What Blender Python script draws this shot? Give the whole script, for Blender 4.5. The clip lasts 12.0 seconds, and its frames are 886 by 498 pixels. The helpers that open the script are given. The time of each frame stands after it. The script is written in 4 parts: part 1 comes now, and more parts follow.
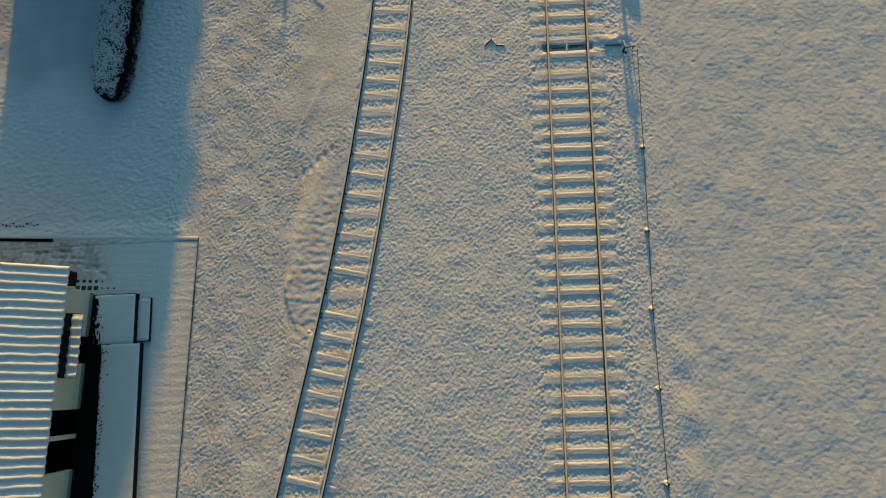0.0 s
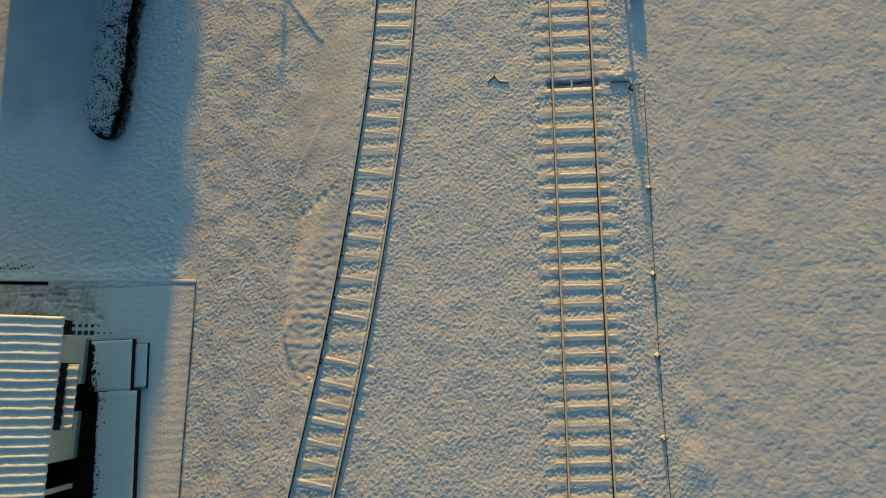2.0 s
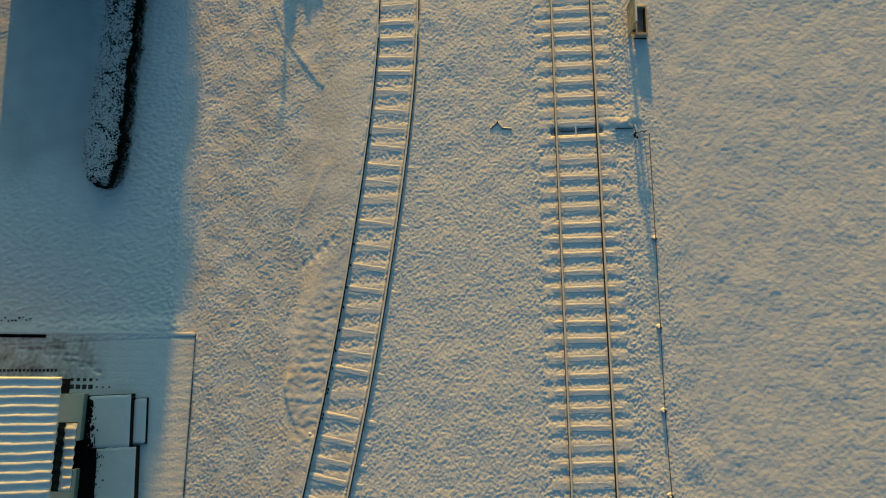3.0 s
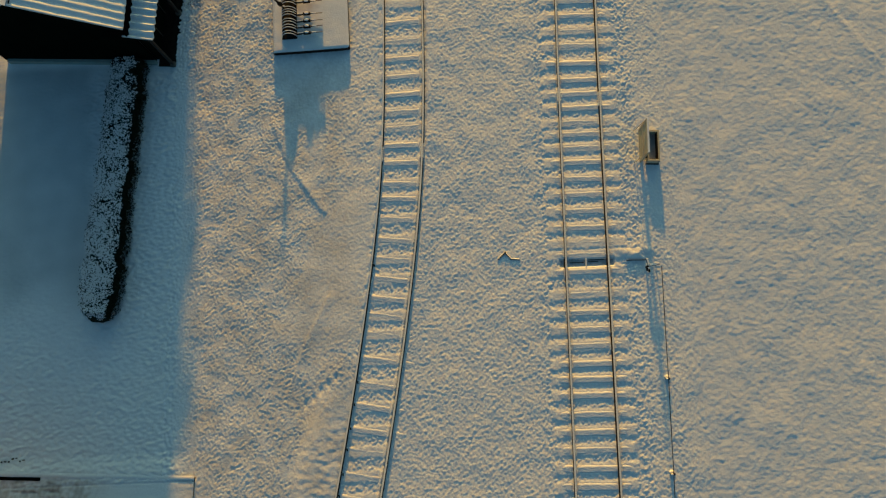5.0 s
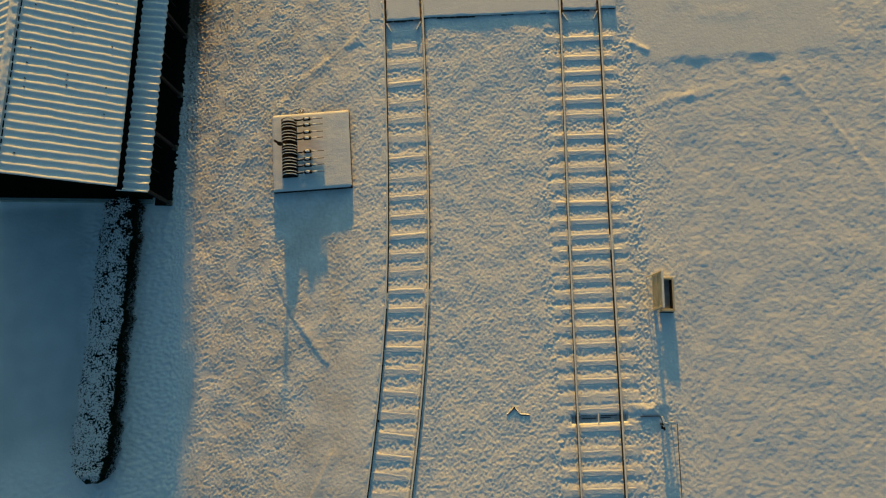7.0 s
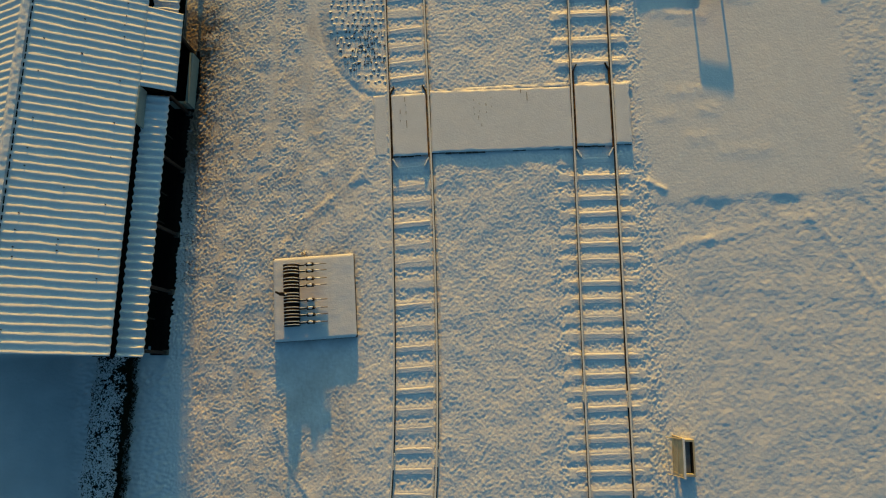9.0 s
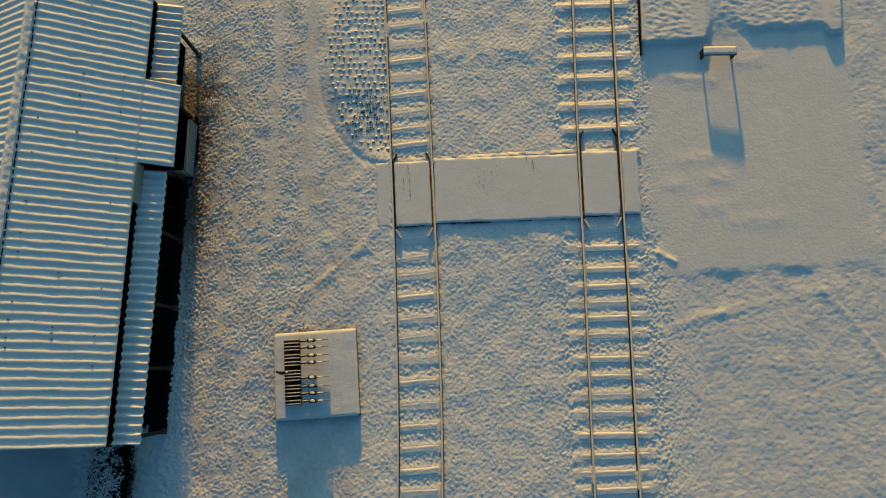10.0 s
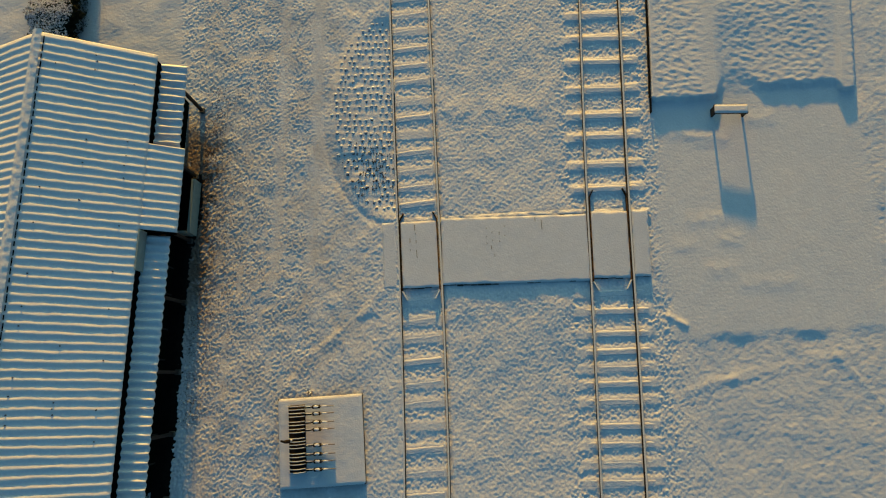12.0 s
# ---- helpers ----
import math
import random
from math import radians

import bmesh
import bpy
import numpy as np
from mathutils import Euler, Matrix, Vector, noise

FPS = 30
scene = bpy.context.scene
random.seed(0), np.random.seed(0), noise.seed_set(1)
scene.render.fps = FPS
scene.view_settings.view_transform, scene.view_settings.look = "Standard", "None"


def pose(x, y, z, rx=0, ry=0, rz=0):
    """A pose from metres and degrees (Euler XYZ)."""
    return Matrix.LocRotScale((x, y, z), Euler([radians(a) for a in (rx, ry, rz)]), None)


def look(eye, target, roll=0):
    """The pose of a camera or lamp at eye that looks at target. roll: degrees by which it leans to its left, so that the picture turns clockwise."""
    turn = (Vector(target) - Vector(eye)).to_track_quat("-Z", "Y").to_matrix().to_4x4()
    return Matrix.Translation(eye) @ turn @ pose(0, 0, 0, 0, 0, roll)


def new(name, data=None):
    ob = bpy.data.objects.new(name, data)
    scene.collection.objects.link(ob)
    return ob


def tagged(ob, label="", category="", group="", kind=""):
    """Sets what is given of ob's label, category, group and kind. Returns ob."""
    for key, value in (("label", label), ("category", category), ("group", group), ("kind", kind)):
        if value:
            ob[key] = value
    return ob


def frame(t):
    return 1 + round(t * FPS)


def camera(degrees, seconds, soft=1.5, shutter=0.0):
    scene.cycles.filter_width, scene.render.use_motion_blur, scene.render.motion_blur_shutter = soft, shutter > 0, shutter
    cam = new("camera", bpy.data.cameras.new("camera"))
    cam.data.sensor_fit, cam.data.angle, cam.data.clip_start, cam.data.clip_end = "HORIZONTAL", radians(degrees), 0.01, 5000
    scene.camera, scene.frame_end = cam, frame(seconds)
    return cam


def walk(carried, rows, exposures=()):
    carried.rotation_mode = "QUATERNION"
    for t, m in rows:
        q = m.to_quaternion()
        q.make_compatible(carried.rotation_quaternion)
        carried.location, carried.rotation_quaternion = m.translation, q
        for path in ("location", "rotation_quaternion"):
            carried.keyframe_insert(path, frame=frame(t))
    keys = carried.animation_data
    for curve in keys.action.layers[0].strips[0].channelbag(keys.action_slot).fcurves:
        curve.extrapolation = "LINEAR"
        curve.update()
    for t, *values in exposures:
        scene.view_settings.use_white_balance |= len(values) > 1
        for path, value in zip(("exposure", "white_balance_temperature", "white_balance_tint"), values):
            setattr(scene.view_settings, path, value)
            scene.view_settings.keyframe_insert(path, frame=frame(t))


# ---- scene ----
cam = camera(68.0, 12.0, soft=1.15)
PATH = [
    (0, (-0.144, -0.748, 23.112), (-0.182, -0.343, 21.153), -8.0),
    (0.5, (-0.069, -0.52, 23.103), (-0.113, -0.124, 21.143), -8.8),
    (1, (-0.066, -0.153, 23.081), (-0.109, 0.237, 21.12), -9.0),
    (1.5, (-0.088, 0.402, 23.044), (-0.131, 0.787, 21.082), -8.9),
    (2, (-0.122, 1.177, 23.044), (-0.163, 1.555, 21.081), -8.8),
    (2.5, (-0.106, 2.07, 23.039), (-0.149, 2.446, 21.075), -9.1),
    (3, (-0.061, 3.09, 23.07), (-0.108, 3.463, 21.106), -9.9),
    (5, (-0.109, 8.093, 23.291), (-0.152, 8.455, 21.324), -9.5),
    (5.5, (-0.033, 9.482, 23.36), (-0.081, 9.838, 21.393), -10.4),
    (6, (-0.05, 10.84, 23.393), (-0.096, 11.196, 21.426), -10.1),
    (6.5, (-0.058, 12.181, 23.417), (-0.104, 12.54, 21.45), -10.0),
    (7, (-0.086, 13.539, 23.422), (-0.129, 13.9, 21.456), -9.7),
    (9, (-0.215, 19.007, 23.325), (-0.253, 19.371, 21.359), -8.8),
    (9.5, (-0.278, 20.334, 23.287), (-0.312, 20.7, 21.321), -8.3),
    (10, (-0.262, 21.695, 23.256), (-0.299, 22.058, 21.29), -8.8),
    (10.5, (-0.267, 22.845, 23.245), (-0.305, 23.221, 21.281), -8.7),
    (11, (-0.315, 23.508, 23.24), (-0.352, 23.879, 21.275), -8.7),
    (11.5, (-0.342, 23.747, 23.247), (-0.381, 24.121, 21.282), -9.0),
    (12, (-0.397, 23.798, 23.28), (-0.435, 24.174, 21.316), -8.7),
]
walk(cam, [(t, look(eye, target, roll)) for t, eye, target, roll in PATH], [(0, 0.69, 6560, 13), (2.5, 0.69, 6800, 13), (5.5, 0.69, 7000, 13), (7, 0.69, 6980, 13), (9.5, 0.69, 6490, 13), (12, 0.69, 6330, 13)])

# ---- light ----
SUN_UP, SUN_SIDE = 6.5, 0.3          # degrees over the horizon; degrees east of the +y axis
world = bpy.data.worlds.new("sky")
scene.world = world
world.use_nodes = True
wn = world.node_tree.nodes
wn.clear()
sky = wn.new("ShaderNodeTexSky")
sky.sky_type = "NISHITA"
sky.sun_disc = False
sky.sun_elevation = radians(SUN_UP)
sky.sun_rotation = radians(SUN_SIDE)
sky.air_density, sky.dust_density, sky.ozone_density = 1.0, 7.0, 2.5
back = wn.new("ShaderNodeBackground")
back.inputs["Strength"].default_value = 0.140
wout = wn.new("ShaderNodeOutputWorld")
tint = wn.new("ShaderNodeMix")
tint.data_type, tint.blend_type = "RGBA", "MULTIPLY"
tint.inputs["Factor"].default_value = 1.0
tint.inputs[7].default_value = (0.51, 0.90, 0.885, 1)        # clear cold winter air
world.node_tree.links.new(sky.outputs[0], tint.inputs[6])
world.node_tree.links.new(tint.outputs[2], back.inputs["Color"])
world.node_tree.links.new(back.outputs[0], wout.inputs["Surface"])

sun_data = bpy.data.lights.new("sun", "SUN")
sun_data.energy, sun_data.angle, sun_data.color = 4.35, radians(1.2), (1.0, 0.52, 0.055)
sun = new("sun", sun_data)
ce = math.cos(radians(SUN_UP))
SUN_WAY = Vector((ce * math.sin(radians(SUN_SIDE)), ce * math.cos(radians(SUN_SIDE)), math.sin(radians(SUN_UP))))
sun.matrix_world = look(SUN_WAY * 80, (0, 0, 0))


# ---- materials ----
def material(name, colour, rough=0.7, metal=0.0, second=None, scale=6.0, contrast=0.5, bump=0.0, bump_scale=40.0, by_object=0.0, detail=6.0, stretch=(1, 1, 1), spec=0.5):
    """Two colours mixed by noise at two scales, with a fine relief."""
    m = bpy.data.materials.new(name)
    m.use_nodes = True
    nt = m.node_tree
    b = nt.nodes["Principled BSDF"]
    b.inputs["Specular IOR Level"].default_value = spec
    b.inputs["Roughness"].default_value, b.inputs["Metallic"].default_value = rough, metal
    co = nt.nodes.new("ShaderNodeTexCoord")
    mp = nt.nodes.new("ShaderNodeMapping")
    mp.inputs["Scale"].default_value = stretch
    nt.links.new(co.outputs["Object"], mp.inputs["Vector"])
    big = nt.nodes.new("ShaderNodeTexNoise")
    big.inputs["Scale"].default_value, big.inputs["Detail"].default_value = scale, detail
    nt.links.new(mp.outputs[0], big.inputs["Vector"])
    small = nt.nodes.new("ShaderNodeTexNoise")
    small.inputs["Scale"].default_value, small.inputs["Detail"].default_value = scale * 9, 4
    nt.links.new(mp.outputs[0], small.inputs["Vector"])
    add = nt.nodes.new("ShaderNodeMath")
    add.operation = "ADD"
    nt.links.new(big.outputs[0], add.inputs[0])
    nt.links.new(small.outputs[0], add.inputs[1])
    ramp = nt.nodes.new("ShaderNodeMapRange")
    ramp.inputs["From Min"].default_value, ramp.inputs["From Max"].default_value = 1.0 - contrast * 0.5, 1.0 + contrast * 0.5
    last = add.outputs[0]
    if by_object:
        info = nt.nodes.new("ShaderNodeObjectInfo")
        sh = nt.nodes.new("ShaderNodeMath")
        sh.operation = "MULTIPLY_ADD"
        nt.links.new(info.outputs["Random"], sh.inputs[0])
        sh.inputs[1].default_value = by_object
        nt.links.new(last, sh.inputs[2])
        last = sh.outputs[0]
    nt.links.new(last, ramp.inputs["Value"])
    mix = nt.nodes.new("ShaderNodeMix")
    mix.data_type = "RGBA"
    nt.links.new(ramp.outputs[0], mix.inputs["Factor"])
    mix.inputs[6].default_value = (*colour, 1)
    mix.inputs[7].default_value = (*(second or [c * 0.6 for c in colour]), 1)
    nt.links.new(mix.outputs[2], b.inputs["Base Color"])
    if bump:
        fine = nt.nodes.new("ShaderNodeTexNoise")
        fine.inputs["Scale"].default_value, fine.inputs["Detail"].default_value = bump_scale, 5
        nt.links.new(mp.outputs[0], fine.inputs["Vector"])
        bp = nt.nodes.new("ShaderNodeBump")
        bp.inputs["Strength"].default_value, bp.inputs["Distance"].default_value = bump, 0.02
        nt.links.new(fine.outputs[0], bp.inputs["Height"])
        nt.links.new(bp.outputs[0], b.inputs["Normal"])
    return m


SNOW = material("snow", (0.80, 0.81, 0.83), 0.75, second=(0.70, 0.71, 0.74), scale=2.0, contrast=0.8, bump=0.7, bump_scale=13)
GROUND = material("snow and soil", (0.80, 0.81, 0.83), 0.75, second=(0.70, 0.71, 0.74), scale=2.0, contrast=0.8, bump=0.4, bump_scale=13)


def cover_mix(mat, name, colour):
    """Mixes a second colour into the snow where the mesh's attribute of that name says so."""
    nt = mat.node_tree
    base = nt.nodes["Principled BSDF"].inputs["Base Color"]
    snow = base.links[0].from_socket
    at = nt.nodes.new("ShaderNodeAttribute")
    at.attribute_name = name
    mix = nt.nodes.new("ShaderNodeMix")
    mix.data_type = "RGBA"
    mix.inputs[7].default_value = (*colour, 1)
    nt.links.new(at.outputs["Fac"], mix.inputs["Factor"])
    nt.links.new(snow, mix.inputs[6])
    nt.links.new(mix.outputs[2], base)


cover_mix(GROUND, "soil", (0.13, 0.078, 0.042))
# the shed's shade on the yard, put into the snow colour
cover_mix(GROUND, "yard_shade", (0.30, 0.36, 0.40))
SNOW_SOFT = material("settled snow", (0.79, 0.80, 0.83), 0.7, second=(0.70, 0.71, 0.74), scale=2.0, contrast=0.8, bump=0.35, bump_scale=20)
FROST = material("frosted roof snow", (0.84, 0.855, 0.87), 0.65, second=(0.72, 0.75, 0.78), scale=1.5, contrast=0.7, bump=0.3, bump_scale=14)
DARK_SHEET = material("dark sheet metal with eave shade", (0.045, 0.045, 0.045), 0.7, second=(0.018, 0.018, 0.018), scale=2, bump=0.2, spec=0.1)
RUST = material("rusty rail steel", (0.026, 0.016, 0.011), 0.8, 0.0, second=(0.010, 0.007, 0.005), scale=5, bump=0.3)
POLISHED = material("worn rail head", (0.90, 0.87, 0.82), 0.5, 0.0, second=(0.78, 0.74, 0.67), scale=4, contrast=0.8, stretch=(1, 0.1, 1))
RIME = material("rimed rail head", (0.84, 0.83, 0.82), 0.7, 0.0, second=(0.72, 0.70, 0.67), scale=4, contrast=0.8, stretch=(1, 0.1, 1))
GUARD = material("rusty guard rail", (0.020, 0.014, 0.010), 0.8, 0.0, second=(0.22, 0.10, 0.03), scale=4, contrast=0.22, by_object=-0.26, spec=0.1)
OLD_WOOD = material("tarred sleeper wood", (0.085, 0.06, 0.042), 0.9, second=(0.04, 0.03, 0.022), scale=4, bump=0.6, by_object=0.3, stretch=(0.2, 3, 3))
PLANK = material("weathered plank", (0.07, 0.055, 0.04), 0.9, second=(0.035, 0.027, 0.02), scale=4, bump=0.5, by_object=0.3, stretch=(4, 0.3, 4))
IRON = material("black lever iron", (0.018, 0.018, 0.017), 0.7, 0.0, second=(0.03, 0.02, 0.014), scale=8, bump=0.2, spec=0.08)
CONCRETE = material("damp concrete", (0.10, 0.095, 0.085), 0.9, second=(0.05, 0.048, 0.042), scale=3, bump=0.4)
SLAB_EDGE = material("dark red-brown slab edge", (0.040, 0.018, 0.014), 0.8, second=(0.015, 0.010, 0.009), scale=3, bump=0.4, spec=0.1)
KERB = material("kerb stone", (0.13, 0.12, 0.105), 0.9, second=(0.075, 0.07, 0.06), scale=4, bump=0.5, by_object=0.3)
PALE = material("pale cabinet concrete", (0.52, 0.48, 0.38), 0.8, second=(0.40, 0.36, 0.27), scale=4, bump=0.3)
LID = material("cream painted lid", (0.58, 0.50, 0.33), 0.6, second=(0.45, 0.38, 0.24), scale=4, bump=0.15)
CABINET_IN = material("cabinet inside", (0.40, 0.35, 0.35), 0.8, second=(0.28, 0.25, 0.25), scale=4)
CREAM = material("cream wall render", (0.84, 0.75, 0.58), 0.85, second=(0.78, 0.69, 0.52), scale=2, bump=0.2)
TEAL = material("grey-green painted plinth", (0.26, 0.34, 0.33), 0.7, second=(0.20, 0.27, 0.26), scale=3, bump=0.15)
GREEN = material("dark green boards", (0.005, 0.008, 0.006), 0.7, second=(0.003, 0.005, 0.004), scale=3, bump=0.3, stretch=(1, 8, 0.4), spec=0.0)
# boards, and also a painted shade for gaps, rooms and recesses
DARK = material("near-black boards and stand-in shade", (0.005, 0.005, 0.0045), 0.85, second=(0.003, 0.003, 0.003), scale=3, spec=0.0)
POST = material("grey weathered post", (0.20, 0.18, 0.15), 0.85, second=(0.12, 0.10, 0.08), scale=5, bump=0.4)
POST_DARK = material("dark brown post", (0.014, 0.010, 0.008), 0.8, second=(0.008, 0.006, 0.005), scale=5, bump=0.4)
LEAF = material("dark hedge leaf", (0.014, 0.021, 0.012), 0.7, second=(0.007, 0.011, 0.006), scale=9, spec=0.08)
TWIG = material("hedge twig", (0.05, 0.04, 0.03), 0.9, second=(0.03, 0.022, 0.016), scale=9)
STALK = material("dry brown stalk", (0.13, 0.085, 0.05), 0.9, second=(0.06, 0.04, 0.025), scale=12)
STUBBLE = material("dark stubble", (0.035, 0.026, 0.020), 0.95, second=(0.015, 0.011, 0.009), scale=12, spec=0.1)
SOIL = material("brown soil", (0.16, 0.095, 0.05), 0.95, second=(0.07, 0.042, 0.025), scale=8, spec=0.1)
EARTH = material("near-black bare earth", (0.010, 0.008, 0.007), 0.8, second=(0.005, 0.004, 0.004), scale=6, bump=0.6, spec=0.08)
COBBLE = material("dark cobble", (0.05, 0.047, 0.043), 0.8, second=(0.03, 0.028, 0.025), scale=7, bump=0.5, by_object=0.4)
PIT_EARTH = material("frosted earth", (0.62, 0.63, 0.66), 0.9, second=(0.34, 0.33, 0.34), scale=9, contrast=0.6, bump=0.5)


# ---- mesh helpers ----
def box(bm, c, s, rz=0.0, bevel=0.0, m=None, rx=0.0, ry=0.0):
    """A box of size s round c, turned by degrees."""
    made = bmesh.ops.create_cube(bm, size=1.0, matrix=(m or Matrix()) @ pose(*c, rx, ry, rz) @ Matrix.Diagonal((*s, 1)))
    if bevel:
        edges = list({e for v in made["verts"] for e in v.link_edges})
        bmesh.ops.bevel(bm, geom=edges, offset=bevel, segments=1, affect="EDGES")


def rod(bm, a, b, r, r2=None, seg=8):
    a, b = Vector(a), Vector(b)
    way = b - a
    m = Matrix.Translation((a + b) / 2) @ way.to_track_quat("Z", "Y").to_matrix().to_4x4()
    bmesh.ops.create_cone(bm, cap_ends=True, segments=seg, radius1=r, radius2=r if r2 is None else r2, depth=way.length, matrix=m)


def blob(bm, c, s, sub=1, rng=None):
    made = bmesh.ops.create_icosphere(bm, subdivisions=sub, radius=1.0, matrix=pose(*c) @ Matrix.Diagonal((*s, 1)))
    if rng:
        for v in made["verts"]:
            v.co += Vector([rng.uniform(-0.18, 0.18) * k for k in s])


def link(name, bm, mat, parent=None, label="", smooth=False):
    me = bpy.data.meshes.new(name)
    bm.normal_update()
    bm.to_mesh(me)
    bm.free()
    for mm in (mat if isinstance(mat, (list, tuple)) else [mat]):
        me.materials.append(mm)
    if smooth:
        me.polygons.foreach_set("use_smooth", [True] * len(me.polygons))
    ob = new(name, me)
    if parent is not None:
        ob.parent = parent
    if label:
        ob["label"] = label
    return ob


def part(name, bm, mat, parent, label="", smooth=False):
    """One mesh under a thing or a part; its coordinates are those of the parent."""
    return link(name, bm, mat, parent, label, smooth)


def thing(name, at, label, category, group="", kind="", rz=0.0):
    ob = new(name)
    ob.matrix_basis = pose(*at, 0, 0, rz)
    return tagged(ob, label, category, group, kind)


def piece(name, mesh, m, parent):
    """One more object on a shared mesh."""
    ob = new(name, mesh)
    ob.parent = parent
    ob.matrix_basis = m
    return ob


PERM = np.random.RandomState(5).permutation(256)


def field(x, y, scale, seed=0):
    """Gradient noise over arrays, about -0.7 to 0.7."""
    ca, sa = math.cos(0.6 + seed * 1.7), math.sin(0.6 + seed * 1.7)
    x, y = np.asarray(x, float) / scale, np.asarray(y, float) / scale
    x, y = ca * x - sa * y + seed * 3.7, sa * x + ca * y - seed * 5.3
    xi, yi = np.floor(x).astype(int), np.floor(y).astype(int)
    fx, fy = x - xi, y - yi
    u, v = fx * fx * fx * (fx * (fx * 6 - 15) + 10), fy * fy * fy * (fy * (fy * 6 - 15) + 10)

    def corner(i, j):
        a = PERM[(PERM[(xi + i + seed * 31) & 255] + yi + j) & 255] * (2 * np.pi / 256)
        return np.cos(a) * (fx - i) + np.sin(a) * (fy - j)
    p0 = corner(0, 0) * (1 - u) + corner(1, 0) * u
    p1 = corner(0, 1) * (1 - u) + corner(1, 1) * u
    return p0 * (1 - v) + p1 * v


def stones(x, y, cell, seed=0, low=0.3):
    """Rounded lumps, one to a cell, of uneven size: 0 between them, up to 1 on top."""
    ca, sa = math.cos(0.4 + seed), math.sin(0.4 + seed)
    x, y = np.asarray(x, float) / cell, np.asarray(y, float) / cell
    x, y = ca * x - sa * y + 7.1 * seed, sa * x + ca * y - 3.3 * seed
    xi, yi = np.floor(x).astype(int), np.floor(y).astype(int)
    best = np.zeros_like(x)
    for i in (-1, 0, 1):
        for j in (-1, 0, 1):
            a = PERM[(xi + i + 17 * seed) & 255]
            p, q = PERM[(a + yi + j) & 255], PERM[(a + yi + j + 91) & 255]
            r, tall = 0.42 + 0.30 * (PERM[(p + 13) & 255] / 255), low + (1 - low) * (PERM[(q + 57) & 255] / 255)
            d = ((x - xi - i - p / 255) ** 2 + (y - yi - j - q / 255) ** 2) / r ** 2
            best = np.maximum(best, tall * np.sqrt(np.clip(1 - d, 0, 1)))
    return best


def step(a, b, x):
    t = np.clip((np.asarray(x, float) - a) / (b - a), 0, 1)
    return t * t * (3 - 2 * t)


def inside(x, y, x0, x1, y0, y1, soft=0.15):
    return step(x0 - soft, x0 + soft, x) * (1 - step(x1 - soft, x1 + soft, x)) * step(y0 - soft, y0 + soft, y) * (1 - step(y1 - soft, y1 + soft, y))


def ridge(x, y, a, b, wide):
    """1 on the segment from a to b, falling off to its sides."""
    ax, ay, bx, by = *a, *b
    dx, dy = bx - ax, by - ay
    t = np.clip(((x - ax) * dx + (y - ay) * dy) / (dx * dx + dy * dy), 0, 1)
    return np.exp(-((x - ax - t * dx) ** 2 + (y - ay - t * dy) ** 2) / wide ** 2)


def bank(x, y, a, b, steep, gentle):
    """Like ridge, but steep to the left of the way from a to b and gentle to its right."""
    ax, ay, bx, by = *a, *b
    dx, dy = bx - ax, by - ay
    t = np.clip(((x - ax) * dx + (y - ay) * dy) / (dx * dx + dy * dy), 0, 1)
    left = dx * (y - ay) - dy * (x - ax) > 0
    return np.exp(-((x - ax - t * dx) ** 2 + (y - ay - t * dy) ** 2) / np.where(left, steep, gentle) ** 2)


def sheet(name, xs, ys, height, mat, parent=None, label="", smooth=True):
    """A grid over xs and ys with the given height array, as one mesh."""
    nx, ny = len(xs), len(ys)
    gx, gy = np.meshgrid(xs, ys)
    co = np.stack([gx, gy, height], -1).reshape(-1, 3)
    i = (np.arange(ny - 1)[:, None] * nx + np.arange(nx - 1)[None, :]).reshape(-1)
    quads = np.stack([i, i + 1, i + 1 + nx, i + nx], -1)
    me = bpy.data.meshes.new(name)
    me.vertices.add(len(co))
    me.vertices.foreach_set("co", co.reshape(-1).astype(np.float32))
    me.loops.add(quads.size)
    me.loops.foreach_set("vertex_index", quads.reshape(-1).astype(np.int32))
    me.polygons.add(len(quads))
    me.polygons.foreach_set("loop_start", np.arange(0, quads.size, 4, dtype=np.int32))
    me.update(calc_edges=True)
    me.polygons.foreach_set("use_smooth", np.ones(len(quads), dtype=bool) if smooth else np.zeros(len(quads), dtype=bool))
    me.materials.append(mat)
    ob = new(name, me)
    if parent is not None:
        ob.parent = parent
    if label:
        ob["label"] = label
    return ob


def cushion(name, x0, x1, y0, y1, z, thick, mat, parent, cell=0.06, seed=0, rough=0.006, label="", edge=0.05, wild=0.0):
    """Snow lying on a flat top: rounded at the rim, uneven on top."""
    xs, ys = np.arange(x0, x1 + cell * 0.5, (x1 - x0) / max(4, round((x1 - x0) / cell))), np.arange(y0, y1 + cell * 0.5, (y1 - y0) / max(4, round((y1 - y0) / cell)))
    gx, gy = np.meshgrid(xs, ys)
    d = np.minimum(np.minimum(gx - x0, x1 - gx), np.minimum(gy - y0, y1 - gy))
    d = d + wild * field(gx, gy, 0.4, seed + 3)
    h = z + thick * np.sqrt(np.clip(d / edge, 0, 1)) - 0.004 + rough * (field(gx, gy, 0.18, seed) + 2 * field(gx, gy, 0.7, seed + 1)) * np.clip(d / edge, 0, 1)
    return sheet(name, xs, ys, h, mat, parent, label)


# ---- the lines of the two tracks ----
def bend(points):
    py, px = [p[1] for p in points], [p[0] for p in points]

    def at(y):
        y = np.asarray(y, float)
        return sum(np.interp(y + o, py, px) for o in (-1.6, -0.8, 0, 0.8, 1.6)) / 5
    return at


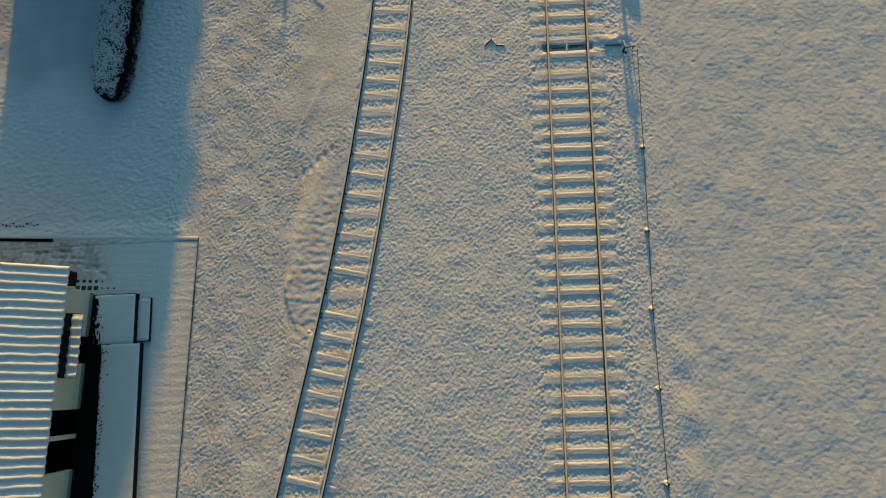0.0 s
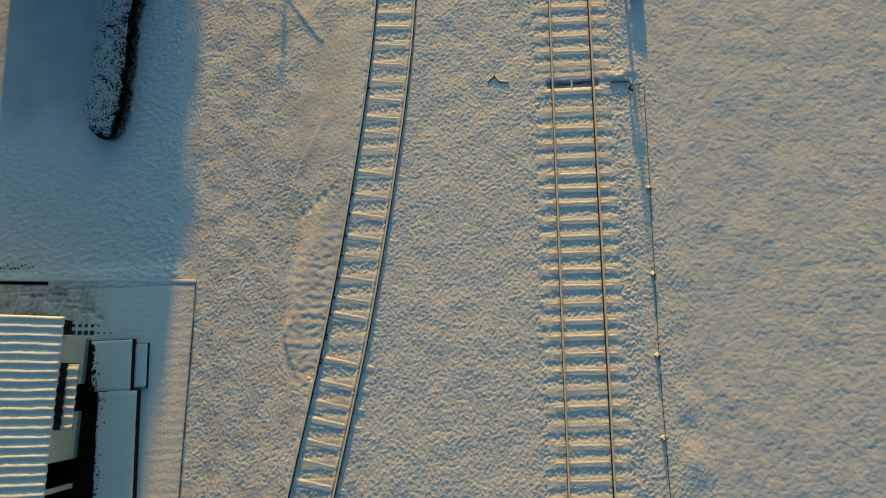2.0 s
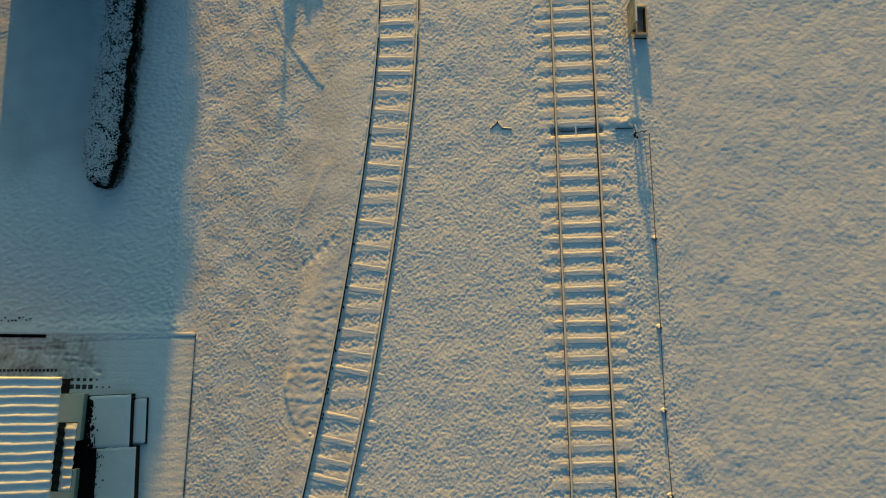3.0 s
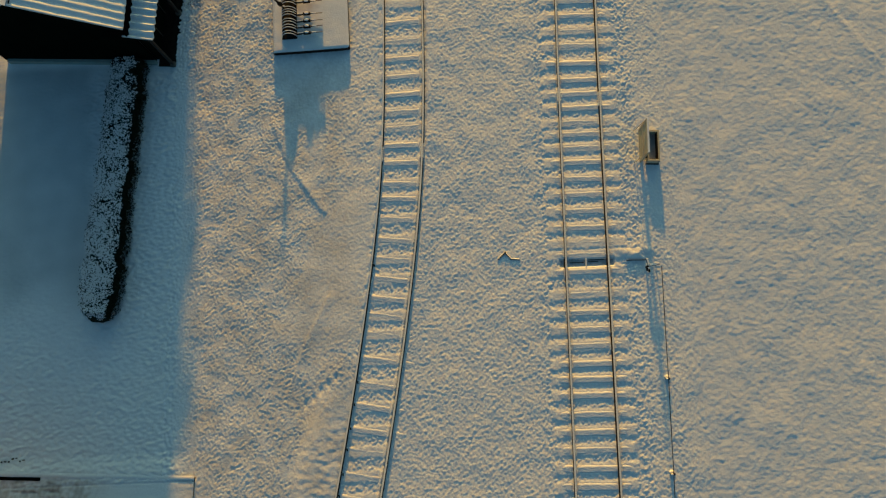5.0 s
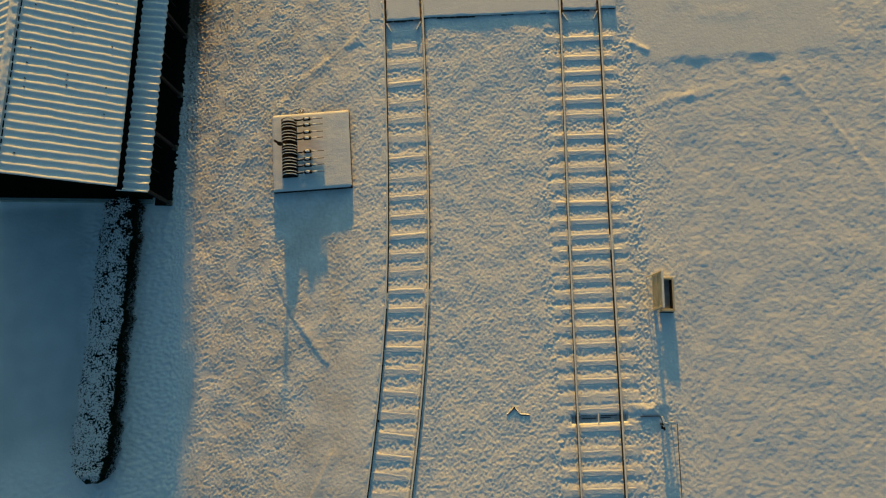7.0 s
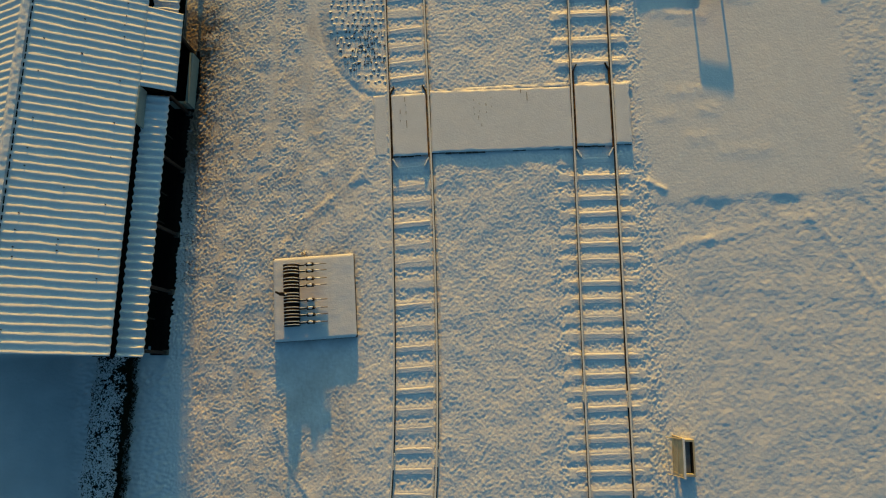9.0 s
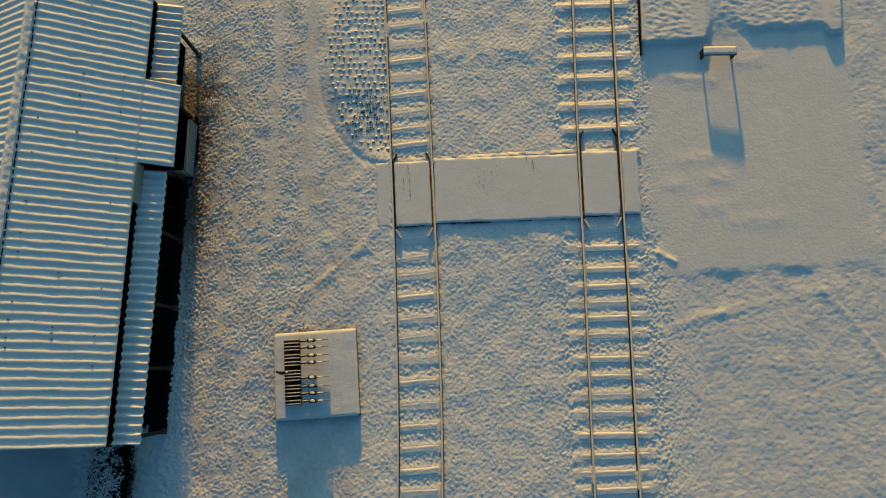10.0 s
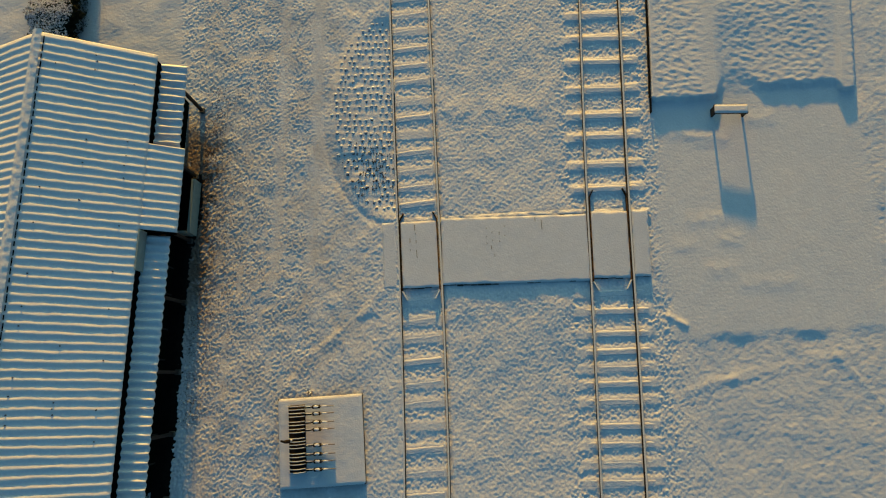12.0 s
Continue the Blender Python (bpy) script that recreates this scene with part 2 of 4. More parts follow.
LEFT_LINE = bend([(-9.3, -18), (-7.62, -11.5), (-5.78, -4.2), (-5.16, -1.6), (-4.48, 1.1), (-3.95, 3.5), (-3.45, 6), (-3.02, 8.4), (-2.61, 10.8), (-2.29, 13), (-2.06, 14.9), (-1.91, 16.8),
                  (-1.78, 20), (-1.72, 23.5), (-1.69, 26.7), (-1.70, 32), (-1.69, 38), (-1.69, 70)])
RIGHT_LINE = bend([(3.42, -18), (3.9, -4.6), (4.07, 0), (4.225, 4.4), (4.39, 8.9), (4.55, 13.3), (4.81, 20.3), (4.95, 23.1), (5.09, 26.7), (5.24, 30.6), (5.42, 34), (5.62, 37.7), (7.5, 70)])
GAUGE = 0.7535
LEFT_TIES = [-3.76, -3.06, -2.25, -1.6, -0.95, -0.25, 0.33, 1.01, 1.77, 2.52, 3.33, 3.9, 4.64, 5.44, 6.13, 6.92, 7.66, 8.52, 9.39, 10.04, 10.65, 11.36, 12.07, 12.78, 13.55, 14.32, 14.89, 15.69, 16.36, 17.05,
             17.68, 18.37, 19.1, 19.82, 20.55, 21.32, 22.1, 22.85, 23.5, 24.29, 25.07, 25.7, 26.4, 29.97, 30.59, 31.22, 31.94, 32.62, 33.31, 33.96, 34.76, 35.4, 36.1, 36.83, 37.51]
RIGHT_TIES = [-4.16, -3.6, -3.13, -2.53, -1.94, -1.4, -0.74, -0.11, 0.45, 1.07, 1.66, 2.25, 2.79, 3.4, 4.01, 4.59, 5.2, 5.79, 6.37, 7.01, 7.55, 8.08, 8.7, 9.26, 9.85, 10.5, 11.31, 11.9, 12.32, 12.9,
              13.52, 14.13, 14.72, 15.35, 15.9, 16.43, 16.88, 17.45, 18.01, 18.56, 19.23, 19.95, 20.55, 21.18, 21.79, 22.6, 23.19, 23.72, 24.3, 24.92, 25.7, 26.35, 30.16, 31.06, 32.15, 32.98, 34.01, 35.12, 36.09, 37.05]
LEFT_TIES = [LEFT_TIES[0] - 0.68 * k for k in range(9, 0, -1)] + LEFT_TIES + [38.2 + 0.68 * k for k in range(9)]
RIGHT_TIES = [RIGHT_TIES[0] - 0.58 * k for k in range(10, 0, -1)] + RIGHT_TIES + [38.05 + 1.0 * k for k in range(6)]


def tie_near(y, ties):
    t = np.asarray(ties)
    return np.min(np.abs(np.asarray(y)[..., None] - t), -1)


def tie_wave(y, ties):
    """1 at the middle of the gaps between sleepers, 0 on them."""
    ya = np.linspace(-12, 46, 5801)
    return np.interp(y, ya, step(0.12, 0.26, tie_near(ya, ties)))


# ---- ground ----
def ground_height(x, y):
    dl, dr = x - LEFT_LINE(y), x - RIGHT_LINE(y)
    fine = 1.0 * np.abs(field(x, 0.8 * y, 0.16, 1)) + 0.6 * np.abs(field(x, 0.8 * y, 0.11, 2)) + 1.1 * field(x, 0.8 * y, 0.062, 6) - 0.4
    mid = field(x, y, 0.42, 3)
    big = field(x, y, 1.3, 4)
    huge = field(x, y, 4.0, 5)
    # ballast under thin snow between and beside the tracks
    open_ = step(9.0, 16.0, y)
    grain = (0.0125 - 0.0018 * open_) * fine + 0.008 * stones(x, y, 0.13, 3) + 0.004 * mid
    # the open meadow: deeper, softer snow over tufts
    meadow = step(6.9, 8.2, x + 0.3 * big)
    grain = grain * (1 - 0.70 * meadow) + meadow * (0.009 * field(x, 0.6 * y, 0.30, 7) + 0.015 * field(x, 0.6 * y, 1.0, 8) + 0.011 * field(x, 0.6 * y, 0.6, 10) + 0.008 * stones(x, 0.7 * y, 0.13, 9) + 0.006 * field(x, 0.7 * y, 0.09, 9))
    # the station road: trodden, patchy
    road = 1 - step(-5.9, -4.9, x + 0.25 * big)
    crust = lambda size, seed: 0.5 - np.abs(field(x, 0.8 * y, size, seed)) * 2
    trod = 0.016 * crust(0.135, 17) + 0.012 * crust(0.088, 18) + 0.016 * field(x, y, 0.070, 16) + 0.005 * field(x, y, 0.32, 19)
    worn = 1 - 0.85 * step(0.20, 0.30, field(x, y, 0.40, 20))
    grain = grain * (1 - road) + road * ((0.76 + 0.22 * step(15, 22, y)) * trod * worn + 0.004 * field(x, y, 0.5, 11))
    yard = 1 - step(-10.4, -10.0, x + 0.3 * step(15, 17, y))
    grain = grain * (1 - 0.6 * yard) + yard * (0.045 * field(x, y, 0.11, 24) + 0.034 * field(x, y, 0.19, 25)) * (1 - step(19.0, 20.5, y)) * (1 - 0.8 * (1 - step(-14.2, -13.4, x)) * step(9, 12, y))
    h = grain + 0.014 * big + (0.012 + 0.007 * open_) * field(x, 0.8 * y, 0.62, 40) * (1 - meadow) + 0.02 * huge + 0.008 * (np.clip(y, -8, 24) - 24 + (np.clip(y, 24, 40) - 24) * step(14.7, 15.6, x)) * meadow
    # smooth places
    def calm(mask, level, keep=0.25):
        nonlocal h
        h = h * (1 - mask * (1 - keep)) + level * mask
    calm(inside(x, y, -12.0 + 0 * y, -2.55, 9.2, 14.6, 0.5) * step(-6.2, -5.0, x - 0.45 * (y - 12) + 0.3 * mid) * (dl < -0.72), 0.012, 0.55)
    calm(inside(x, y, 6.95, 14.65, 24.62 + 0.28 * field(x, y * 0, 1.4, 12) + 0.2 * field(x, y, 0.5, 42), 33.6, 0.22), (0.024 + 0.045 * field(x, y * 0, 1.5, 43)) * (1 - 0.7 * step(26.0, 33.0, y)), 0.22)
    # track beds
    left_bed = 1 - step(0.80, 0.98, np.abs(dl))
    right_bed = 1 - step(1.22, 1.50, np.abs(dr) + 0.12 * field(x, y, 0.5, 13))
    coarse = 0.020 * stones(x, y, 0.10, 14, 0.1) + 0.011 * field(x, y, 0.07, 16) + 0.006 * field(x, y, 0.3, 15) - 0.017
    wl, wr = tie_wave(y, LEFT_TIES), tie_wave(y, RIGHT_TIES)
    h = h * (1 - left_bed) + left_bed * (0.031 - 0.004 * wl + coarse * (0.2 + 0.8 * wl))
    far = step(29.0, 30.0, y)
    h = h * (1 - right_bed) + right_bed * (0.035 - (0.006 + 0.016 * far) * wr + coarse * (0.2 + 0.8 * wr))
    # loose ballast heaped beside the sleeper ends of the running track
    shoulder = step(1.15, 1.35, np.abs(dr)) * (1 - step(1.75, 2.25, np.abs(dr) + 0.3 * field(x, y, 0.6, 13) + 0.35 * (dr < 0))) * (1 - step(26.0, 26.8, y) * (1 - step(29.4, 30.2, y)))
    h = h + shoulder * 0.9 * coarse * (wr + (1 - wr) * step(1.3, 1.45, np.abs(dr)))
    # snow lies up to the rail head on the outer side of the station track
    flush = step(-2.6, -0.95, dl) * (1 - step(-0.775, -0.735, dl))
    h = h + flush * (0.100 * (1 - step(8.5, 12, y)) + 0.112 * step(8.5, 12, y))
    h = h + (1 - step(0.9, 1.7, dl)) * step(0.80, 0.95, dl) * (0.024 + 0.020 * step(9, 13, y) + 0.006 * (1 - step(-1, 1.5, y)))
    h = h + 0.035 * np.exp(-((dl - GAUGE + 0.075) / 0.05) ** 2)
    # trodden ramp of snow in the lee of the crossing
    h = h + 0.05 * inside(x, y, -0.6, 4.0, 20, 27.4, 0.5) * step(23.0, 26.4, y)
    # open pit under the point rods
    pit = inside(dr, y, -0.95, 0.95, 11.50, 11.79, 0.045)
    h = h * (1 - pit) - 0.055 * pit
    # two planted beds against the station track, rounded on the far side
    for y0, y1, reach, rise, seed in ((1.1, 8.6, 1.80, 0.075, 21), (29.3, 37.7, 2.6, 0.060, 23)):
        cy, half = (y0 + y1) / 2, (y1 - y0) / 2
        e = np.sqrt(np.clip(((y - cy) / half) ** 2 + (np.minimum(dl + GAUGE, 0) / reach) ** 2, 0, 4))
        bed = (1 - step(0.80 if seed == 23 else 0.60 + 0.34 * (1 - step(2.8, 4.0, y)), 1.0, e)) * (dl < -0.76)
        rows_ = np.sin((y + 0.10 * x + 0.12 * field(x, y, 0.9, seed)) * 2 * np.pi / 0.36)
        tufts = 0.0030 * rows_ + 0.017 * field(x * 0.7, y, 0.19, seed + 1) + 0.006 * field(x, y, 0.10, seed + 2)
        if seed == 21:
            tufts = tufts * (0.4 + 0.6 * (1 - step(5.5, 8.0, y)))
            bed = bed * (1 - 0.6 * step(6.0, 7.4, y))
        else:
            tufts = 0.0022 * np.sin((y + 0.06 * x) * 2 * np.pi / 0.262) + 0.012 * field(x, y, 0.2, seed + 1)
        h = h * (1 - bed) + bed * (rise + tufts)
        rim = np.exp(-((e - 1.03) / 0.035) ** 2) * (dl < -0.9)
        h = h - (0.008 if seed == 21 else 0.02) * rim * (1 - step(cy, cy + 2, y))
    # low banks and scraped edges in the snow
    for a, b, wide, high in (((7.35, 22.86), (8.93, 23.2), 0.15, 0.022), ((8.93, 23.2), (12.48, 23.8), 0.18, 0.015), 
                             ((6.95, 25.45), (7.5, 25.1), 0.10, 0.06), ((5.85, 11.98), (6.55, 11.95), 0.24, 0.055), ((6.62, 12.1), (6.66, 12.6), 0.25, 0.06),
                             ((-0.7, 33.6), (3.2, 33.4), 0.35, 0.028)):
        h = h + high * ridge(x, y, a, b, wide) * (0.55 + 0.6 * field(x, y, 0.4, 31))
    lip = 0.0 * h
    for a, b, high in (((-6.5, 23.7), (-5.78, 24.66), 0.018), ((-5.78, 24.66), (-4.67, 25.43), 0.020), ((-4.67, 25.43), (-3.65, 26.28), 0.015), ((-3.65, 26.28), (-3.18, 26.86), 0.010),
                       ((-4.95, 14.0), (-6.13, 15.7), 0.026), ((-6.13, 15.7), (-6.82, 17.5), 0.024), ((12.53, 23.89), (13.59, 22.43), 0.017), ((13.59, 22.43), (16.0, 18.7), 0.018),
                       ((-6.35, 7.2), (-5.66, 9.18), 0.015), ((-5.66, 9.18), (-4.77, 10.85), 0.016)):
        lip = np.maximum(lip, high * bank(x, y, a, b, 0.07, 0.20))
    h = h + lip * (0.8 + 0.4 * field(x, y, 0.4, 31))
    # flat round hollows trodden into the station road
    for px, py in ((-7.01, 28.15), (-6.36, 28.15), (-5.69, 28.11), (-5.13, 28.15), (-7.26, 26.91), (-7.71, 27.31), (-7.86, 25.99), (-7.17, 27.53)):
        disc = np.clip(1.6 * np.exp(-(((x - px) / 0.19) ** 2 + ((y - py) / 0.16) ** 2) ** 2), 0, 1)
        h = h * (1 - 0.85 * disc) + 0.006 * disc
    # a short trail of footprints
    for k in range(11):
        fx_, fy_ = -4.55 - 0.135 * k + 0.13 * (k % 2), 8.05 - 0.11 * k
        h = h - 0.022 * np.exp(-(((x - fx_) / 0.06) ** 2 + ((y - fy_) / 0.11) ** 2))
    # wheel ruts of the station road
    for rx in (-5.4, -6.7):
        rut = np.exp(-((x - rx - 0.05 * (y - 33) - 0.15 * field(y, y * 0, 6.0, 33)) / 0.17) ** 2) * step(26.5, 29, y)
        h = h * (1 - 0.6 * np.clip(1.6 * rut, 0, 1)) - 0.022 * rut
    patch_ = step(0.12, 0.35, field(x, y, 1.9, 34) + 0.4 * field(x, y, 0.5, 36)) * inside(x, y, -8.6, -3.4, 25.0, 38.5, 0.8) * (dl < -0.9)
    h = h * (1 - 0.4 * patch_) - 0.006 * patch_
    # raised terrace behind the bench
    tx0, tx1 = 7.15 + 0.067 * (y - 33.4), 14.65 + 0.11 * (y - 33.2)
    u = (x - tx0) / (tx1 - tx0)
    mid_part = step(0.31, 0.37, u) * (1 - step(0.90, 0.94, u)) * (1 - step(34.5, 37.5, y))
    ter = step(0, 0.05, x - tx0) * (1 - step(-0.04, 0.03, x - tx1)) * step(33.36, 33.48 + (1.3 - 1.0 * step(0.44, 0.56, u)) * mid_part, y - 0.20 * mid_part * step(0.44, 0.56, u) + 0.14 * field(x, y * 0, 0.7, 35) + 0.08 * field(x, y, 0.25, 36))
    lumps = 0.017 * field(x * 0.6 + 0.15 * y, y, 0.15, 37) + 0.008 * field(x, y, 0.11, 38) + 0.006 * field(x, y, 0.4, 39)
    lane = 1 - 0.8 * np.clip(np.exp(-((u - 0.30) / 0.06) ** 2) + np.exp(-((u - 0.93) / 0.07) ** 2) + np.exp(-(u / 0.035) ** 2), 0, 1)
    h = h * (1 - ter) + ter * (0.175 - (0.095 - 0.040 * step(0.50, 0.58, u)) * mid_part + lumps * lane + 0.01 * big)
    # faint drifts on the cleared square
    for dx0, dx1, dy0, hh in ((8.4, 9.6, 26.75, 0.009), (7.4, 8.2, 27.7, 0.008), (9.0, 9.9, 27.85, 0.010), (8.0, 9.4, 28.6, 0.010), (9.4, 11.5, 26.2, 0.007), (8.4, 9.8, 31.6, 0.010), (10.6, 11.6, 32.3, 0.012), (7.6, 9.0, 31.9, 0.012)):
        h = h + hh * inside(x, y, dx0, dx1, dy0, dy0 + 0.45, 0.22) * (1 + field(x, y, 0.3, 41))
    # station platform in the south-west
    pe = -9.42 + 0.052 * (y - 4.85)
    plat = (1 - step(-0.06, 0.0, x - pe)) * (1 - step(4.72, 4.80, y))
    lit = step(-11.2, -10.6, x)
    joint = lambda q: step(0.40, 0.5, np.abs(q / 0.245 - np.floor(q / 0.245) - 0.5))
    paving = 0.0015 * np.sin(y * 2 * np.pi / 0.32) * lit + (0.006 * fine + 0.004 * mid) * (0.6 + 0.4 * lit) - 0.007 * (1 - lit) * np.maximum(joint(y + 0.06 * x), joint(x + 0.11) * (1 - step(-13.4, -12.6, x)))
    for (ax, ay), (bx, by), n in (((-15.3, 4.64), (-12.84, 3.72), 9), ((-14.5, 4.66), (-12.9, 3.78), 7), ((-16.3, 5.0), (-15.3, 4.5), 4)):
        for k in range(n):
            q = (k + 0.3 * field(np.array(k * 1.0), np.array(0.5), 0.7, 26)) / (n - 1)
            px, py = ax + (bx - ax) * q, ay + (by - ay) * q + (0.05 if k % 2 else -0.05)
            paving = paving - 0.075 * np.exp(-((x - px + 0.6 * (y - py)) / 0.09) ** 2 - ((y - py) / 0.05) ** 2)
    h = h + 0.10 * (1 - plat) * step(-5.75, -5.1, -y) * (1 - step(-10.5, -9.5, x)) * step(4.0, 4.7, y)
    h = h * (1 - plat) + plat * (0.10 + paving)
    # bare strip along the station wall and below the lever platform's lee
    lee = inside(x, y, -10.9 + 0.068 * (y - 20), -9.85 + 0.068 * (y - 20), 19.8, 31.5, 0.12)
    h = h + lee * (0.035 * field(x, y, 0.1, 27) - 0.02)
    return h


def lines(a, b, cell, reach=2600.0):
    """Grid lines from a on, each stretch with its own cell, up to b and then widening to the horizon."""
    core = np.concatenate([np.arange(p, q, c) for p, q, c in zip(a, a[1:] + [b], cell)])
    a = a[0]
    out = [0.12]
    while sum(out) < reach:
        out.append(out[-1] * 1.42)
    o = np.cumsum(out)
    return np.concatenate([(a - o)[::-1], core, b + o])


gx_, gy_ = lines([-18.0, -10.6, 8.2], 17.2, [0.062, 0.030, 0.055]), lines([-6.4], 39.2, [0.036])
GX, GY = np.meshgrid(gx_, gy_)
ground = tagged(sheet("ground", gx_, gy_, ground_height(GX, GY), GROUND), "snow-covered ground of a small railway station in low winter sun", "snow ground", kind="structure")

# brown soil: a ragged strip along the station wall, trodden slush on the paving beside the house
off = GX - (-10.42 + 0.068 * (GY - 20))
rag = 0.5 + 0.9 * field(GX, GY, 0.45, 80) + 0.8 * field(GX, GY, 0.12, 81)
soil = np.clip((1.0 * np.exp(-np.clip(off, 0, 9) / 0.40) + 0.34 * np.exp(-np.clip(off, 0, 9) / 2.4)) * (0.5 + rag), 0, 0.9) * (off > -0.8) * step(24.0, 28.0, GY) * (1 - step(32.6, 34.6, GY + 0.5 * field(GX, GY, 0.6, 85)))
slush = (1 - step(-13.6, -12.2, GX + 0.5 * field(GX, GY, 0.7, 82))) * step(3.3, 3.5, GY) * (1 - step(4.8, 4.95, GY + 0.05 * (GX + 12)))
soil = np.maximum(soil, slush * np.clip(0.30 + 0.5 * field(GX, GY, 0.5, 83) + 0.5 * field(GX, GY, 0.13, 84), 0, 0.8))
# earth tint in the trodden snow of the station road and the bank beside the lever platform; it also carries their warm
# sunlit tone
thin = step(-10.2, -9.4, GX) * (1 - step(-4.6, -3.2, GX + 0.4 * field(GX, GY, 1.1, 86)))
soil = np.maximum(soil, thin * np.clip(0.12 + 0.24 * field(GX, GY, 0.9, 87) + 0.14 * field(GX, GY, 0.16, 88), 0, 0.34))
# the yard west of the hedge: the station shed's shade painted into the snow colour
yard_shade = 0.55 * (1 - step(-14.0, -13.2, GX + 0.5 * field(GX, GY, 1.2, 89))) * step(10.0, 12.5, GY + 1.2 * field(GX, GY, 1.6, 90)) * (1 - step(20.0, 20.4, GY)) * (1 + 0.3 * field(GX, GY, 0.8, 91))
ground.data.attributes.new("yard_shade", "FLOAT", "POINT").data.foreach_set("value", yard_shade.reshape(-1).astype(np.float32))
ground.data.attributes.new("soil", "FLOAT", "POINT").data.foreach_set("value", soil.reshape(-1).astype(np.float32))


# ---- tracks ----
RAIL_TOP = 0.13


def rail_mesh(line, side, y0, y1, bare, wide):
    """A flat-bottomed rail swept along its line; the worn head is the second material."""
    half = [(0.060, -0.035), (0.050, 0.015), (0.016, 0.030), (0.016, 0.084), (0.034, 0.092), (0.034, 0.125), (0.030, RAIL_TOP)]
    open_ = [(wide, -0.035), (wide, 0.046), (0.016, 0.056)] + half[3:]
    west, east = (open_, half) if bare < 0 else (half, open_)
    prof = [(-a, b) for a, b in west] + [(a, b) for a, b in east[::-1]]
    ys = np.arange(y0, y1 + 0.01, 0.45)
    xs = line(ys)
    slope = np.gradient(xs, ys)
    bm = bmesh.new()
    prev = None
    for y, x, k in zip(ys, xs, slope):
        n = Vector((1, -k, 0)).normalized()
        ring = [bm.verts.new((x + n.x * (side * GAUGE + a), y + n.y * (side * GAUGE + a), b)) for a, b in prof]
        if prev:
            for i in range(len(ring)):
                j = (i + 1) % len(ring)
                f = bm.faces.new((prev[i], prev[j], ring[j], ring[i]))
                f.material_index = 1 if i == 6 else 0
        prev = ring
    return bm


def tie_meshes():
    bm = bmesh.new()
    box(bm, (0, 0, -0.06), (2.36, 0.24, 0.14), bevel=0.012)
    me = bpy.data.meshes.new("sleeper")
    bm.to_mesh(me)
    bm.free()
    me.materials.append(OLD_WOOD)
    caps = []
    for k in range(9):
        xs = np.linspace(-1.30, 1.30, 72)
        ys = np.linspace(-0.165, 0.17, 18)
        a, b = np.meshgrid(xs, ys)
        wave = 0.03 * field(a, b * 0.3, 0.30, 60 + k) + 0.016 * field(a, b, 0.09, 70 + k)
        rise_ = lambda q: np.sin(np.clip(q, 0, 1) * 1.5708)
        lie = np.minimum(np.minimum(rise_((0.165 - b + 0.6 * wave) / 0.12), rise_((0.155 + b + 0.5 * wave) / 0.05)), rise_((1.30 - np.abs(a) + wave) / 0.12))
        h = 0.054 * lie - 0.008 + 0.05 * b + 0.006 * field(a, b, 0.45, 50 + k) + 0.005 * field(a, b, 0.075, 55 + k) - 0.02 * step(0.95, 1.3, np.abs(a))
        near_rail = np.exp(-((np.abs(a) - GAUGE) / 0.07) ** 2)
        h = h - 0.03 * near_rail
        ob = sheet("snow_cap", xs, ys, h, SNOW_SOFT)
        caps.append(ob.data)
        bpy.data.objects.remove(ob)
    return me, caps


TIE, TIE_CAPS = tie_meshes()


def track(label, line, ties, turn, joints, cap_low=0.0):
    rng = random.Random(len(ties))
    base = thing("railway_track", (0, 0, 0), label, "railway track", group="railway tracks", kind="structure")
    for side in (-1, 1):
        outer = line is LEFT_LINE and side < 0
        part("rail", rail_mesh(line, side, -14, 60, 1 if line is LEFT_LINE else -1, 0.062 if outer else 0.042 if line is RIGHT_LINE and side < 0 else 0.062 if line is RIGHT_LINE else 0.056), [RUST, RIME if outer else POLISHED], base)
    for jy, side in joints:
        x = float(line(jy)) + side * GAUGE
        k = float(line(jy + 0.3) - line(jy - 0.3)) / 0.6
        bm = bmesh.new()
        for s in (-1, 1):
            box(bm, (s * 0.045, 0, 0.075), (0.035, 0.56, 0.07), bevel=0.006)
            for b in (-0.2, -0.07, 0.07, 0.2):
                rod(bm, (s * 0.06, b, 0.062), (s * 0.085, b, 0.062), 0.016, seg=6)
        f = part("fishplate", bm, POLISHED, base)
        f.matrix_basis = pose(x, jy, 0, 0, 0, -math.degrees(math.atan(k)))
    for i, y in enumerate(ties):
        k = float(line(y + 0.5) - line(y - 0.5))
        a = -math.degrees(math.atan(k)) + turn(y) + rng.uniform(-0.8, 0.8)
        sink = rng.uniform(-0.005, 0.005)
        t = piece("sleeper", TIE, pose(float(line(y)), y, sink, 0, 0, a), base)
        piece("snow_cap", TIE_CAPS[(i * 4) % 9], pose(rng.uniform(-0.03, 0.03), 0, rng.uniform(-0.008, 0.004) - cap_low), t)
    return base


track("curved station track, rusty rails and snow-capped wooden sleepers", LEFT_LINE, LEFT_TIES, lambda y: 4.0 * min(1, max(0, (y - 11) / 6)), [(16.05, -1), (16.1, 1), (34.6, -1), (35.1, 1)], 0.008)
track("straight running track with worn rails and snow-capped sleepers", RIGHT_LINE, RIGHT_TIES, lambda y: 1.0, [(18.0, -1), (17.75, 1)])

